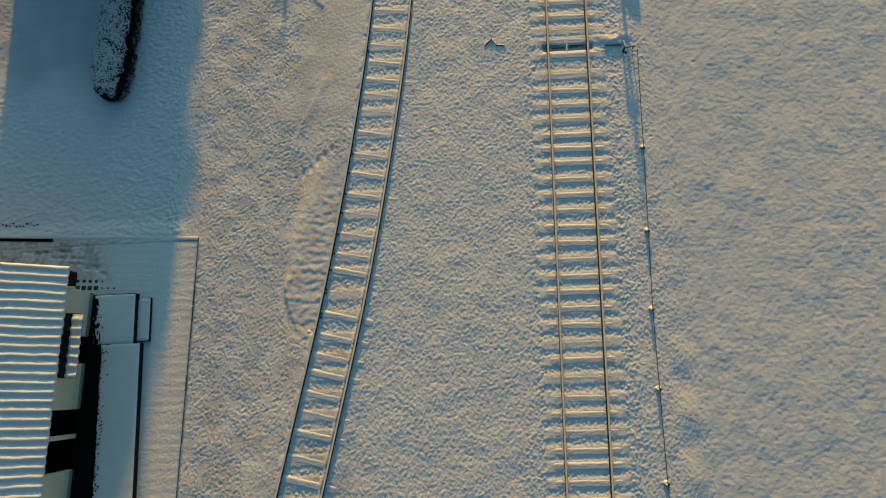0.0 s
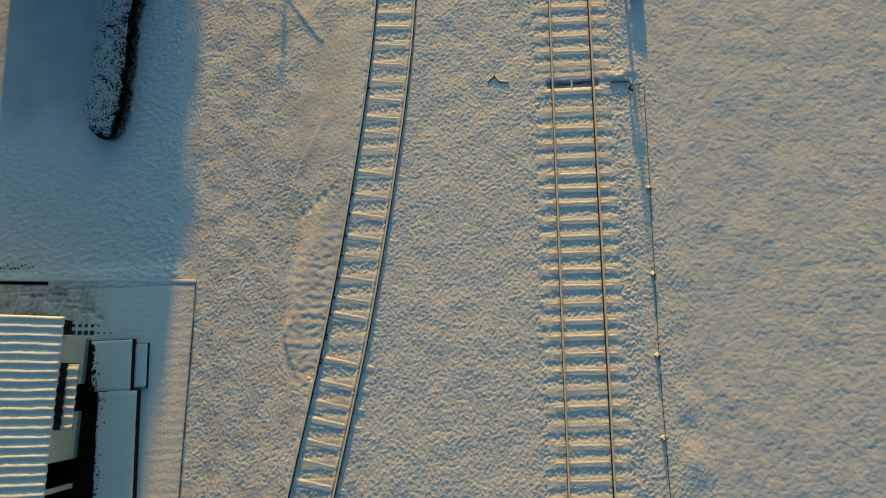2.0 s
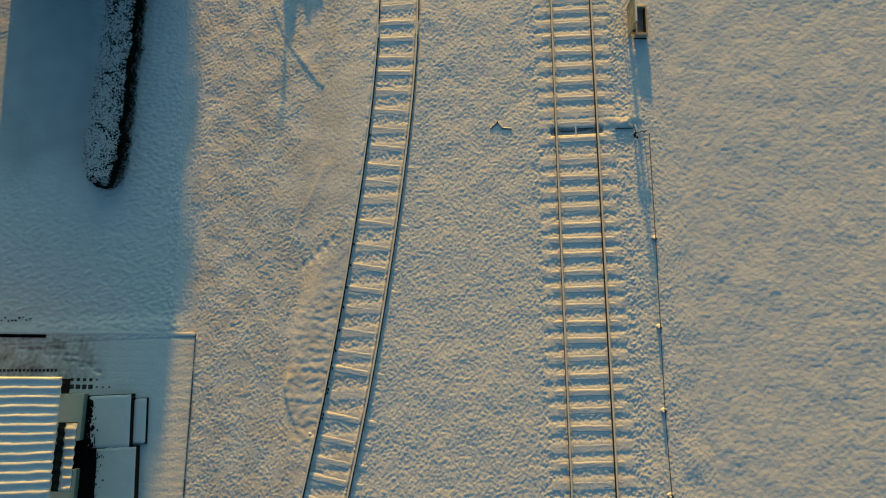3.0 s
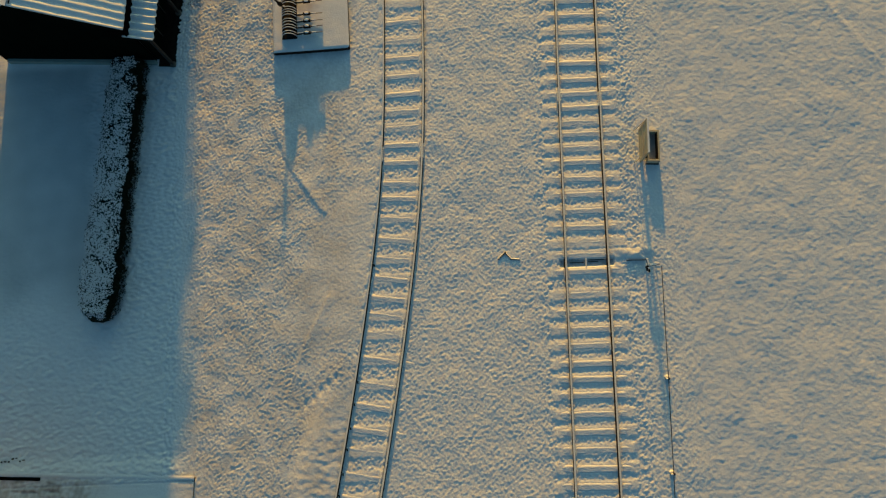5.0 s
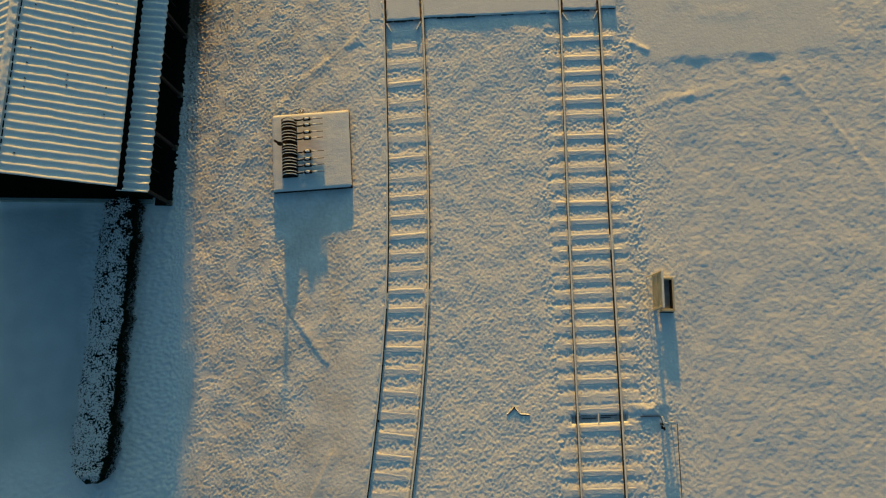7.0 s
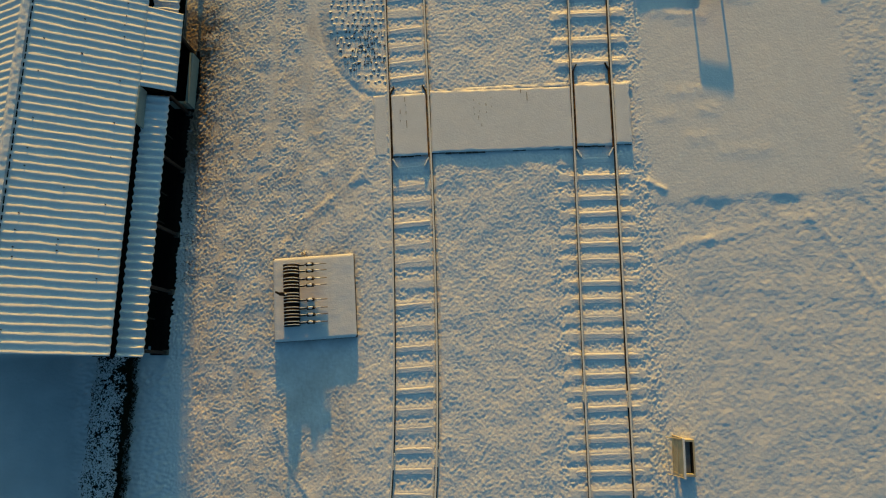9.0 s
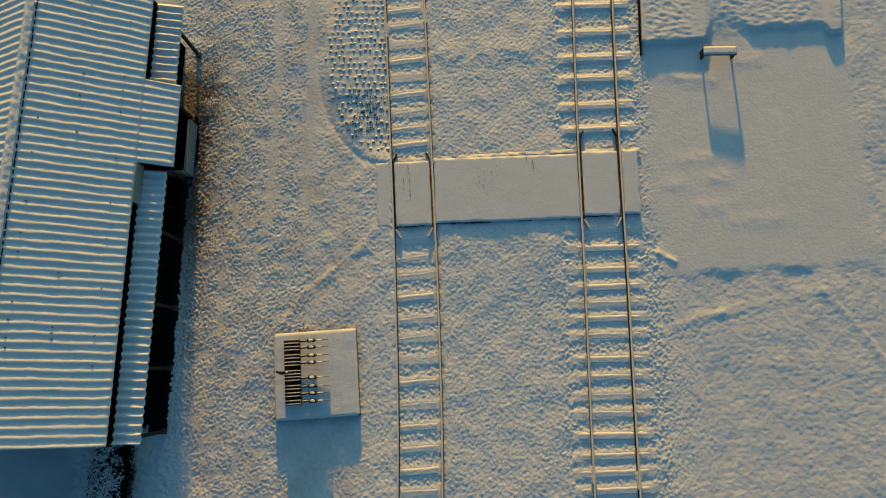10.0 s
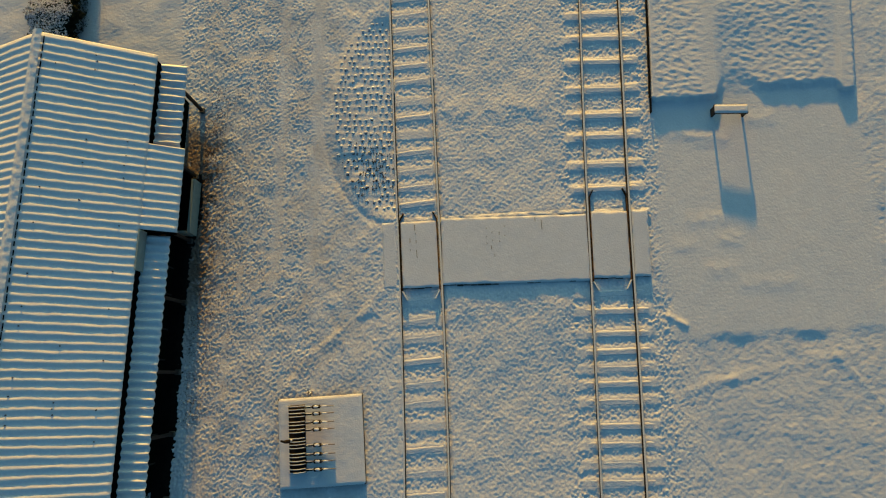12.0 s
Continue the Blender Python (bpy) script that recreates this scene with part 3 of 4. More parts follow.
# dark rail spikes that stick out of the snow beside the station track
spike = bmesh.new()
box(spike, (0, 0, 0), (0.05, 0.09, 0.06), bevel=0.012)
rod(spike, (0, 0, 0), (0, 0, 0.06), 0.018, seg=6)
spike_mesh = bpy.data.meshes.new("rail_spike")
spike.to_mesh(spike_mesh)
spike.free()
spike_mesh.materials.append(IRON)
station_track = [o for o in scene.objects if o.name.startswith("railway_track")][0]
for y in (1.9, 1.78, 2.62, 2.74, 3.45, 4.05, 4.75, 5.55, 6.25, 7.05, 7.8, 11.9):
    piece("rail_spike", spike_mesh, pose(float(LEFT_LINE(y)) - GAUGE + 0.09, y, 0.02, 0, 0, 8), station_track)

# ---- point rod pit ----
pit = thing("point_rod_pit", (float(RIGHT_LINE(11.6)), 11.61, 0), "open pit between two sleepers with a steel point rod", "rod pit", rz=-2)
bm = bmesh.new()
box(bm, (0, 0, -0.048), (2.2, 0.34, 0.02))
part("floor", bm, PIT_EARTH, pit, "dark frosted earth")
bm = bmesh.new()
box(bm, (-0.03, 0.0, 0.01), (0.05, 0.40, 0.05), bevel=0.008)
part("spacer_bar", bm, POLISHED, pit, "pale steel spacer bar")
for k, (x0, x1, y) in enumerate(((-0.62, -0.1, 0.13), (0.06, 0.62, 0.12), (-0.6, -0.1, 0.02), (0.05, 0.4, 0.05))):
    bm = bmesh.new()
    rod(bm, (x0, y, -0.025), (x1, y + 0.01, -0.025), 0.014)
    part("point_rod", bm, IRON, pit)
for s in (-1, 1):
    bm = bmesh.new()
    box(bm, (s * 0.80, 0, -0.02), (0.035, 0.32, 0.10), bevel=0.005)
    part("chair_plate", bm, RUST, pit)

# ---- level crossing ----
crossing = thing("level_crossing", (0, 0, 0), "snow-covered timber level crossing over both tracks with guard rails", "level crossing", kind="structure")
rl = lambda y: float(LEFT_LINE(y))
rr = lambda y: float(RIGHT_LINE(y))
CY = 28.08
PANELS = [(-3.02, rl(CY) - GAUGE - 0.05, 0.0), (rl(CY) - GAUGE + 0.10, rl(CY) + GAUGE - 0.10, 0.0), (rl(CY) + GAUGE + 0.05, rr(CY) - GAUGE - 0.05, -1.2),
          (rr(CY) - GAUGE + 0.10, rr(CY) + GAUGE - 0.10, -2.4), (rr(CY) + GAUGE + 0.05, 6.52, -2.4)]
plank_bm = bmesh.new()
box(plank_bm, (0, 0, 0), (0.235, 2.40, 0.10), bevel=0.008)
plank_mesh = bpy.data.meshes.new("plank")
plank_bm.to_mesh(plank_mesh)
plank_bm.free()
plank_mesh.materials.append(PLANK)
rng = random.Random(4)
for k, (x0, x1, a) in enumerate(PANELS):
    c, w = (x0 + x1) / 2, x1 - x0
    n = max(1, round(w / 0.25))
    for i in range(n):
        x = x0 + (i + 0.5) * w / n
        piece("plank", plank_mesh, pose(x, CY + rng.uniform(-0.045, 0.02) + (x - c) * math.tan(radians(a)) * 0.4, 0.052, 0, 0, a if n < 10 else -1.2) @ Matrix.Diagonal((w / n / 0.25, 1, 1, 1)), crossing)
    cover = cushion("snow_cover", -w / 2, w / 2, -1.205, 1.22, 0.10, 0.03, SNOW_SOFT, crossing, cell=0.045, seed=70 + k, rough=0.0014, edge=0.05, wild=0.05)
    cover.matrix_basis = pose(c, CY, 0, 0, 0, a)
# dark bars laid on the snow in place of slits between the planks
for x, y, l in ((-1.83, 29.07, 0.22), (-1.80, 28.55, 0.12), (-2.02, 28.6, 0.16), (-1.79, 28.1, 0.3), (2.74, 28.93, 0.36), (2.52, 29.15, 0.16), (1.2, 28.7, 0.12), (0.9, 28.2, 0.14), (1.0, 27.9, 0.1), (0.75, 28.9, 0.05), (0.75, 28.6, 0.06), (0.75, 28.35, 0.05), (0.95, 28.75, 0.06), (0.95, 28.45, 0.05), (1.2, 28.4, 0.05), (1.4, 28.95, 0.06), (1.4, 28.6, 0.05), (-2.02, 28.25, 0.06), (-1.8, 28.85, 0.05)):
    bm = bmesh.new()
    box(bm, (0, 0, 0), (0.014, l, 0.022), bevel=0.003)
    part("bare_plank_edge", bm, OLD_WOOD, crossing).matrix_basis = pose(x, y, 0.143, 0, 0, rng.uniform(-1.5, 1.5))
for line, side in ((LEFT_LINE, -1), (LEFT_LINE, 1), (RIGHT_LINE, -1), (RIGHT_LINE, 1)):
    bm = bmesh.new()
    x = float(line(CY))
    k = float(line(CY + 1) - line(CY - 1)) / 2
    far_end = 1.78 if line is RIGHT_LINE else 1.28
    guard = None
    for a0, b0, a1, b1_ in ((0, -1.30, 0, far_end), (-side * 0.17, -1.62, 0, -1.30), (0, far_end, -side * 0.13, far_end + 0.26)):
        p, q = Vector((x + side * (GAUGE - 0.085) + a0 + k * b0, CY + b0, 0.065)), Vector((x + side * (GAUGE - 0.085) + a1 + k * b1_, CY + b1_, 0.065))
        w = q - p
        bm = bmesh.new()
        box(bm, ((p + q) / 2)[:], (0.045, w.length + 0.02, 0.13), rz=-math.degrees(math.atan2(w.x, w.y)), bevel=0.006)
        if guard is None:
            guard = part("guard_rail", bm, GUARD, crossing, "rusty guard rail beside the running rail")
        else:
            part("flared_end", bm, POLISHED if b0 < 0 else GUARD, guard, "flared guard rail end")
# snow pushed up along the far edge of the crossing
for k, (x0, x1, y) in enumerate(((-2.38, -1.0, 29.40), (-0.9, 4.3, 29.38), (4.5, 5.8, 29.34), (5.95, 6.7, 29.30))):
    cushion("snow_bank", x0, x1, y - 0.18, y + 0.08, 0.035, 0.030, SNOW, crossing, cell=0.035, seed=90 + k, rough=0.03, edge=0.14, wild=0.18)

# ---- corrugated roofs ----
def corrugated(name, u0, u1, v0, v1, z0, z1, parent, pitch=0.274, amp=0.0150, mat=FROST, label="", seed=0, phase=0.2365):
    """A sheet from the eave (u0, z0) up to u1, z1; its waves run down the slope."""
    vs = np.arange(v0, v1 + 0.001, pitch / 8)
    us = np.linspace(u0, u1, max(6, int(abs(u1 - u0) / 0.12)))
    a, b = np.meshgrid(us, vs)
    wob = 0.030 * field(a, b, 0.9, seed) + 0.038 * field(a, b, 0.26, seed + 1) - phase
    w = (2 * (0.5 + 0.5 * np.sin((b + wob) * 2 * np.pi / pitch)) ** 1.1 - 1) * (1 + 0.3 * field(a, b, 0.4, seed + 4) + 0.45 * field(a, b * 0.5, 0.16, seed + 5))
    drift = 0.012 * field(a, b, 0.8, seed + 2) + 0.008 * field(a, b, 0.16, seed + 3)
    z = z0 + (a - u0) / (u1 - u0) * (z1 - z0) + amp * w + drift * (1 - w) * 0.5
    ob = sheet(name, us, vs, z, mat, parent, label)
    ob.modifiers.new("thick", "SOLIDIFY").thickness = 0.028
    ob.modifiers["thick"].offset = -1 if u1 > u0 else 1
    return ob


def boxpart(name, parent, mat, u0, u1, v0, v1, z0, z1, label="", bevel=0.006):
    bm = bmesh.new()
    box(bm, ((u0 + u1) / 2, (v0 + v1) / 2, (z0 + z1) / 2), (abs(u1 - u0), abs(v1 - v0), abs(z1 - z0)), bevel=bevel)
    return part(name, bm, mat, parent, label)


def gable(name, parent, mat, u0, um, u1, v0, v1, ze, zr, label=""):
    bm = bmesh.new()
    pts = [(u0, 0), (u1, 0), (u1, ze), (um, zr), (u0, ze)]
    a = [bm.verts.new((u, v0, z)) for u, z in pts]
    b = [bm.verts.new((u, v1, z)) for u, z in pts]
    bm.faces.new(a)
    bm.faces.new(b[::-1])
    for i in range(5):
        j = (i + 1) % 5
        bm.faces.new((a[j], a[i], b[i], b[j]))
    bmesh.ops.recalc_face_normals(bm, faces=bm.faces)
    return part(name, bm, mat, parent, label)


# ---- station building ----
station = thing("station_building", (-11.09, 19.93, 0), "long station shed with snow-dusted corrugated roof and dark green board walls", "station building", rz=-3.9)
L = 14.97
RIDGE_U, RIDGE_Z, EAVE_Z = -3.13, 4.55, 3.0
corrugated("roof", 0.0, RIDGE_U, 0, L, EAVE_Z, RIDGE_Z, station, seed=100, label="snow-dusted corrugated main roof")
corrugated("roof", RIDGE_U * 2, RIDGE_U, 0, L, EAVE_Z, RIDGE_Z, station, seed=110, label="snow-dusted corrugated main roof")
corrugated("porch_roof", 1.01, 0.0, 8.95, 11.85, EAVE_Z - 0.495 * 1.01, EAVE_Z, station, seed=100, label="corrugated roof drawn down over the porch")
corrugated("veranda_roof", 0.70, -0.28, 0.0, 8.90, 2.28, 2.50, station, amp=0.044, seed=130, label="lower corrugated veranda roof")
corrugated("veranda_roof", 0.72, -0.28, 11.87, L - 0.05, 2.30, 2.52, station, amp=0.044, seed=140, label="lower corrugated veranda roof")
boxpart("roof_board", station, TEAL, -0.03, 0.02, 7.62, 8.94, 2.50, 3.02, "pale cheek board beside the porch roof")
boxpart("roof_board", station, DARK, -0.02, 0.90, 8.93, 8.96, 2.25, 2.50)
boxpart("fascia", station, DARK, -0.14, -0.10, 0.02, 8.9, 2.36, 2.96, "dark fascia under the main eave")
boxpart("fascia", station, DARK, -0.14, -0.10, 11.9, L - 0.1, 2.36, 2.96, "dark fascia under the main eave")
# ridge cap
vs = np.arange(-0.05, L + 0.06, 0.06)
us = np.linspace(-0.15, 0.15, 9)
a_, b_ = np.meshgrid(us, vs)
cap = sheet("ridge_cap", us, vs, RIDGE_Z + 0.12 - 0.42 * np.abs(a_) - 0.5 * a_ ** 2 + 0.020 * field(a_, b_, 0.2, 160) + 0.012 * field(a_, b_, 0.09, 161), FROST, station, "snow-covered ridge cap")
cap.location = (RIDGE_U, 0, 0)
# near-black blocks paint the line of shade under the cap's edges
for side in (-1, 1):
    bm = bmesh.new()
    for k in range(int(L / 0.274)):
        box(bm, (RIDGE_U + side * (0.160 + 0.008 * math.sin(k * 2.3)), 0.19 + 0.274 * k, RIDGE_Z - 0.070), (0.032, 0.20 + 0.06 * math.sin(k * 1.7), 0.035), ry=side * 26, bevel=0.006)
    tagged(part("ridge_shade", bm, DARK, station, "dark blocks as shade under the ridge cap"), kind="stuff")
rn = random.Random(31)
bm = bmesh.new()
for k in range(34):
    u, v = rn.choice((-0.55, -1.6, -2.6)) + rn.uniform(-0.03, 0.03), rn.uniform(0.4, L - 0.3)
    rod(bm, (u, v, EAVE_Z - u * 0.495 - 0.01), (u, v, EAVE_Z - u * 0.495 + 0.035), 0.018, seg=6)
tagged(part("roof_nails", bm, IRON, station, "dark nail heads on the roof sheets"), kind="stuff")
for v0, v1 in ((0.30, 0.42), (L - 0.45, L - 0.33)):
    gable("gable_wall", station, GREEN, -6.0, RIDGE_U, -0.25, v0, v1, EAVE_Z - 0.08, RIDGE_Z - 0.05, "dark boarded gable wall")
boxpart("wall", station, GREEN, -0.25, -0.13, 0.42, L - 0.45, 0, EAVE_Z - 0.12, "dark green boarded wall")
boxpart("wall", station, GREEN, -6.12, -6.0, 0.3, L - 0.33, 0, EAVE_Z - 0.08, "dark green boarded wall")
boxpart("plinth", station, TEAL, -6.0, -0.2, 0.18, 0.30, 0, 0.22, "grey-green plinth")
boxpart("verge_board", station, DARK, -0.6, 0.02, -0.02, 0.02, 2.7, 2.93)
# floor under the veranda: bare of snow, with the roof's deep shade in its colour
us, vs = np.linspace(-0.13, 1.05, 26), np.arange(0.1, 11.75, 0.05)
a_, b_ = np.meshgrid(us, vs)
sheet("veranda_floor", us, vs, 0.06 - 0.11 * step(0.22, 0.62, a_ - 0.22 * step(8.5, 10, b_) + 0.08 * field(a_, b_, 0.45, 170) + (0.05 + 0.12 * step(8.5, 10, b_)) * field(a_, b_, 0.11, 171)), EARTH, station, "bare veranda floor, near-black with the roof's shade")
for v, mat in ((0.2, POST_DARK), (2.35, POST_DARK), (4.45, POST_DARK), (6.9, POST_DARK), (9.15, POST_DARK), (11.6, POST_DARK), (14.2, POST_DARK)):
    bm = bmesh.new()
    box(bm, (0.42, v, 1.2), (0.11, 0.11, 2.10), bevel=0.012)
    p = part("post", bm, mat, station)
    bm = bmesh.new()
    box(bm, (0.42, v, 0.06), (0.19, 0.19, 0.14), bevel=0.02)
    part("footing", bm, CONCRETE, p)
boxpart("beam", station, POST_DARK, 0.36, 0.48, 0.05, L - 0.1, 2.14, 2.24)
boxpart("parapet", station, TEAL, 0.50, 0.62, 9.35, 11.35, 0, 0.62, "grey-green porch parapet")
boxpart("parapet", station, TEAL, -0.13, 0.50, 9.33, 9.43, 0, 0.58, "grey-green porch parapet")
# added to stop the sun from shining through lengthwise under the roof
boxpart("cross_wall", station, GREEN, -0.13, 0.30, 11.70, 11.78, 0, 2.42, "added wall across the porch, blocks the low sun")
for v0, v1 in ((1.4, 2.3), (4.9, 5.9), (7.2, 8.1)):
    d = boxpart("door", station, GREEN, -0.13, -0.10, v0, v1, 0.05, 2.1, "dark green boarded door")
    boxpart("door_frame", d, POST_DARK, -0.10, -0.08, v0 - 0.06, v0, 0.05, 2.15)
    boxpart("door_frame", d, POST_DARK, -0.10, -0.08, v1, v1 + 0.06, 0.05, 2.15)

# ---- south house ----
house = thing("station_house", (-12.66, 3.36, 0), "cream rendered house with snow-dusted corrugated roof and dark openings", "house", rz=-2.9)
corrugated("roof", 0.0, -3.7, -11.0, 0.19, 2.5, 4.05, house, pitch=0.28, amp=0.023, phase=-0.524, seed=200, label="snow-dusted corrugated roof")
corrugated("roof", -7.4, -3.7, -11.0, 0.19, 2.5, 4.05, house, pitch=0.28, amp=0.023, phase=-0.524, seed=210, label="snow-dusted corrugated roof")
# the sheet is dark so its snow-free inner strip carries the eave's shade
corrugated("awning", 0.17, -0.55, -3.38, -1.28, 1.70, 1.86, house, pitch=0.30, amp=0.028, mat=DARK_SHEET, seed=220, label="small corrugated awning over the door")
corrugated("awning_snow", 0.168, -0.16, -3.37, -1.29, 1.708, 1.790, house, pitch=0.30, amp=0.028, mat=FROST, seed=220, label="snow left on the awning")
for v0, v1 in ((-1.95, -0.40), (-4.40, -2.87), (-11.0, -6.38)):
    boxpart("wall", house, CREAM, -0.55, -0.38, v0, v1, 0.2, 2.36, "cream rendered wall")
    boxpart("plinth", house, TEAL, -0.385, -0.345, v0 + 0.01, v1 - 0.01, 0.3, 0.52, "grey-green plinth board")
boxpart("mullion", house, CREAM, -0.52, -0.39, -5.36, -5.22, 0.3, 2.36, "cream post between the openings")
boxpart("lintel", house, CREAM, -0.549, -0.381, -11.0, -0.40, 2.30, 2.42)
# wall, floor and door panel are near-black to stand in for interior shade
boxpart("inner_wall", house, DARK, -2.2, -2.1, -10.9, -0.6, 0, 2.4, "near-black wall in place of the unlit room")
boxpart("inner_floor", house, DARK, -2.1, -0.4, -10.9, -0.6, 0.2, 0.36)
boxpart("door", house, DARK, -0.50, -0.46, -2.87, -1.95, 0.36, 2.3, "near-black panel in the open doorway")
boxpart("barge_board", house, SLAB_EDGE, -0.42, -0.20, -0.36, 0.10, 1.70, 2.28, "dark red-brown boards under the verge")
# unseen face; its dark colour keeps warm bounced light off the paving
gable("gable_wall", house, POST, -7.0, -3.7, -0.55, -0.52, -0.40, 2.38, 3.95, "gable wall, darkened to bounce less light")
boxpart("verge_board", house, POST_DARK, -0.5, 0.0, -0.03, 0.01, 2.3, 2.45)

# ---- house platform and paving ----
slab = thing("loading_slab", (0, 0, 0), "raised concrete slab beside the house under smooth snow", "slab", kind="structure")
bm = bmesh.new()
for x0, x1, y0, y1 in ((-13.4, -11.50, 1.15, 2.90), (-13.4, -11.26, -9.0, 1.15)):
    box(bm, ((x0 + x1) / 2, (y0 + y1) / 2, 0.19), (x1 - x0, y1 - y0, 0.34), bevel=0.012)
part("slab_body", bm, SLAB_EDGE, slab, "dark red-brown concrete edge")
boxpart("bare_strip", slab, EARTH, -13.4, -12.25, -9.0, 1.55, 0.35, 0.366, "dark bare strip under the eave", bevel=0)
cushion("snow_cover", -12.98, -11.51, 1.13, 2.88, 0.36, 0.035, SNOW_SOFT, slab, seed=230, rough=0.004, edge=0.06)
cushion("snow_cover", -12.62, -11.27, -9.0, 1.135, 0.36, 0.035, SNOW_SOFT, slab, cell=0.05, seed=231, rough=0.004, edge=0.06, wild=0.04)
rng = random.Random(12)
bm = bmesh.new()
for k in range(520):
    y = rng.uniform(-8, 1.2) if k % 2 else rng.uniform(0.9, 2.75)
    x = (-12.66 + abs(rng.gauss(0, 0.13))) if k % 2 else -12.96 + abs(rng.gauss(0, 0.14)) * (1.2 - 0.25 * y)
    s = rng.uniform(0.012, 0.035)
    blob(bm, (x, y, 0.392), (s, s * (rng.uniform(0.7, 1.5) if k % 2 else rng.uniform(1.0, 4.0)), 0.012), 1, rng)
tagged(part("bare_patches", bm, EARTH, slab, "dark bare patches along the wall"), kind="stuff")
ramp_step = thing("concrete_step", (0, 0, 0), "low concrete step beside the slab with smooth snow", "step", kind="structure")
boxpart("step_body", ramp_step, SLAB_EDGE, -11.49, -11.02, 1.20, 2.74, 0.0, 0.20)
cushion("snow_cover", -11.48, -11.04, 1.21, 2.73, 0.20, 0.03, SNOW_SOFT, ramp_step, seed=233, rough=0.003, edge=0.05)

boundary = thing("boundary_kerb", (-13.3, 5.05, 0), "low snow-topped boundary kerb across the yard", "kerb", kind="structure", rz=-3.4)
boxpart("kerb_body", boundary, KERB, -5.0, 3.86, -0.05, 0.05, -0.05, 0.100, bevel=0.01)
cushion("snow_cover", -5.0, 3.85, -0.06, 0.10, 0.106, 0.016, SNOW_SOFT, boundary, seed=240, rough=0.006, edge=0.05)
# no recess is cut; a near-black board paints its shade
boxpart("gutter", boundary, DARK, -5.0, -1.5, -0.17, -0.055, 0.0, 0.128, "dark board in place of the shaded gutter recess")

edge = thing("platform_edge", (0, 0, 0), "line of dark kerb stones along the snowy platform", "platform edge", kind="structure")
stone_bm = bmesh.new()
box(stone_bm, (0, 0, 0), (0.10, 0.58, 0.22), bevel=0.012)
stone_mesh = bpy.data.meshes.new("kerb_stone")
stone_bm.to_mesh(stone_mesh)
stone_bm.free()
stone_mesh.materials.append(KERB)
for k in range(22):
    y = 4.5 - 0.6 * k
    piece("kerb_stone", stone_mesh, pose(-9.49 + 0.052 * (y - 4.85) + rng.uniform(-0.006, 0.006), y, -0.032 + rng.uniform(-0.006, 0.006), 0, 0, -3), edge)
terrace_edge = thing("terrace_edge", (0, 0, 0), "dark stone edge of the raised terrace", "terrace edge", kind="structure")
thin_bm = bmesh.new()
box(thin_bm, (0, 0, 0), (0.045, 0.57, 0.22), bevel=0.008)
thin_mesh = bpy.data.meshes.new("edge_stone")
thin_bm.to_mesh(thin_mesh)
thin_bm.free()
thin_mesh.materials.append(EARTH)
for k in range(19):
    y = 33.25 + 0.6 * k
    piece("edge_stone", thin_mesh, pose(7.135 + 0.067 * (y - 33.4) + rng.uniform(-0.02, 0.008), y, 0.05 + rng.uniform(-0.02, 0.01), 0, 0, -3.8 + rng.uniform(-1.5, 1.5)), terrace_edge)

# bare pavers in front of the house
pavers = thing("bare_paving", (0, 0, 0), "dark bare pavers showing through trodden snow", "paving", kind="structure")
paver_bm = bmesh.new()
box(paver_bm, (0, 0, 0), (0.15, 0.14, 0.06), bevel=0.02)
paver_mesh = bpy.data.meshes.new("paver")
paver_bm.to_mesh(paver_mesh)
paver_bm.free()
paver_mesh.materials.append(COBBLE)
for i in range(7):
    for j in range(2):
        if (i, j) not in ((5, 0), (6, 0)):
            piece("paver", paver_mesh, pose(-13.77 + 0.222 * i, 3.47 - 0.245 * j - 0.012 * i, 0.086, 0, 0, rng.uniform(-6, 6)) @ Matrix.Diagonal(((1.15 if j else 0.8) if i < 4 else 0.45, (1.15 if j else 0.8) if i < 4 else 0.4, 1, 1)), pavers)
for i in range(15):
    piece("paver", paver_mesh, pose(-16.36 + 0.142 * i, 3.90 - 0.006 * i, 0.084, 0, 0, rng.uniform(-6, 6)) @ Matrix.Diagonal((0.72, rng.uniform(0.6, 0.9), 1, 1)), pavers)
for i in range(12):
    x = -16.9 + 0.13 * i
    piece("paver", paver_mesh, pose(x, 5.72 - 0.05 * (x + 16.8) + rng.uniform(-0.1, 0.1), 0.035, 0, 0, rng.uniform(-20, 20)) @ Matrix.Diagonal((rng.uniform(0.2, 0.6), rng.uniform(0.2, 0.5), 1, 1)), pavers)


# ---- hedges ----
def scatter(name, centres, sizes, normals, mat, parent, label, rng):
    """Many small bent leaf blades as one mesh."""
    n = len(centres)
    t = rng.normal(size=(n, 3))
    t -= normals * np.sum(t * normals, 1, keepdims=True)
    t /= np.linalg.norm(t, axis=1, keepdims=True)
    b = np.cross(normals, t)
    s = sizes[:, None]
    p = np.stack([centres - t * s, centres - b * s * 0.45 + normals * s * 0.15, centres + t * s, centres + b * s * 0.45 + normals * s * 0.15], 1).reshape(-1, 3)
    me = bpy.data.meshes.new(name)
    me.from_pydata(p.tolist(), [], [(4 * i, 4 * i + 1, 4 * i + 2, 4 * i + 3) for i in range(n)])
    me.materials.append(mat)
    ob = new(name, me)
    ob.parent = parent
    ob["label"] = label
    return ob


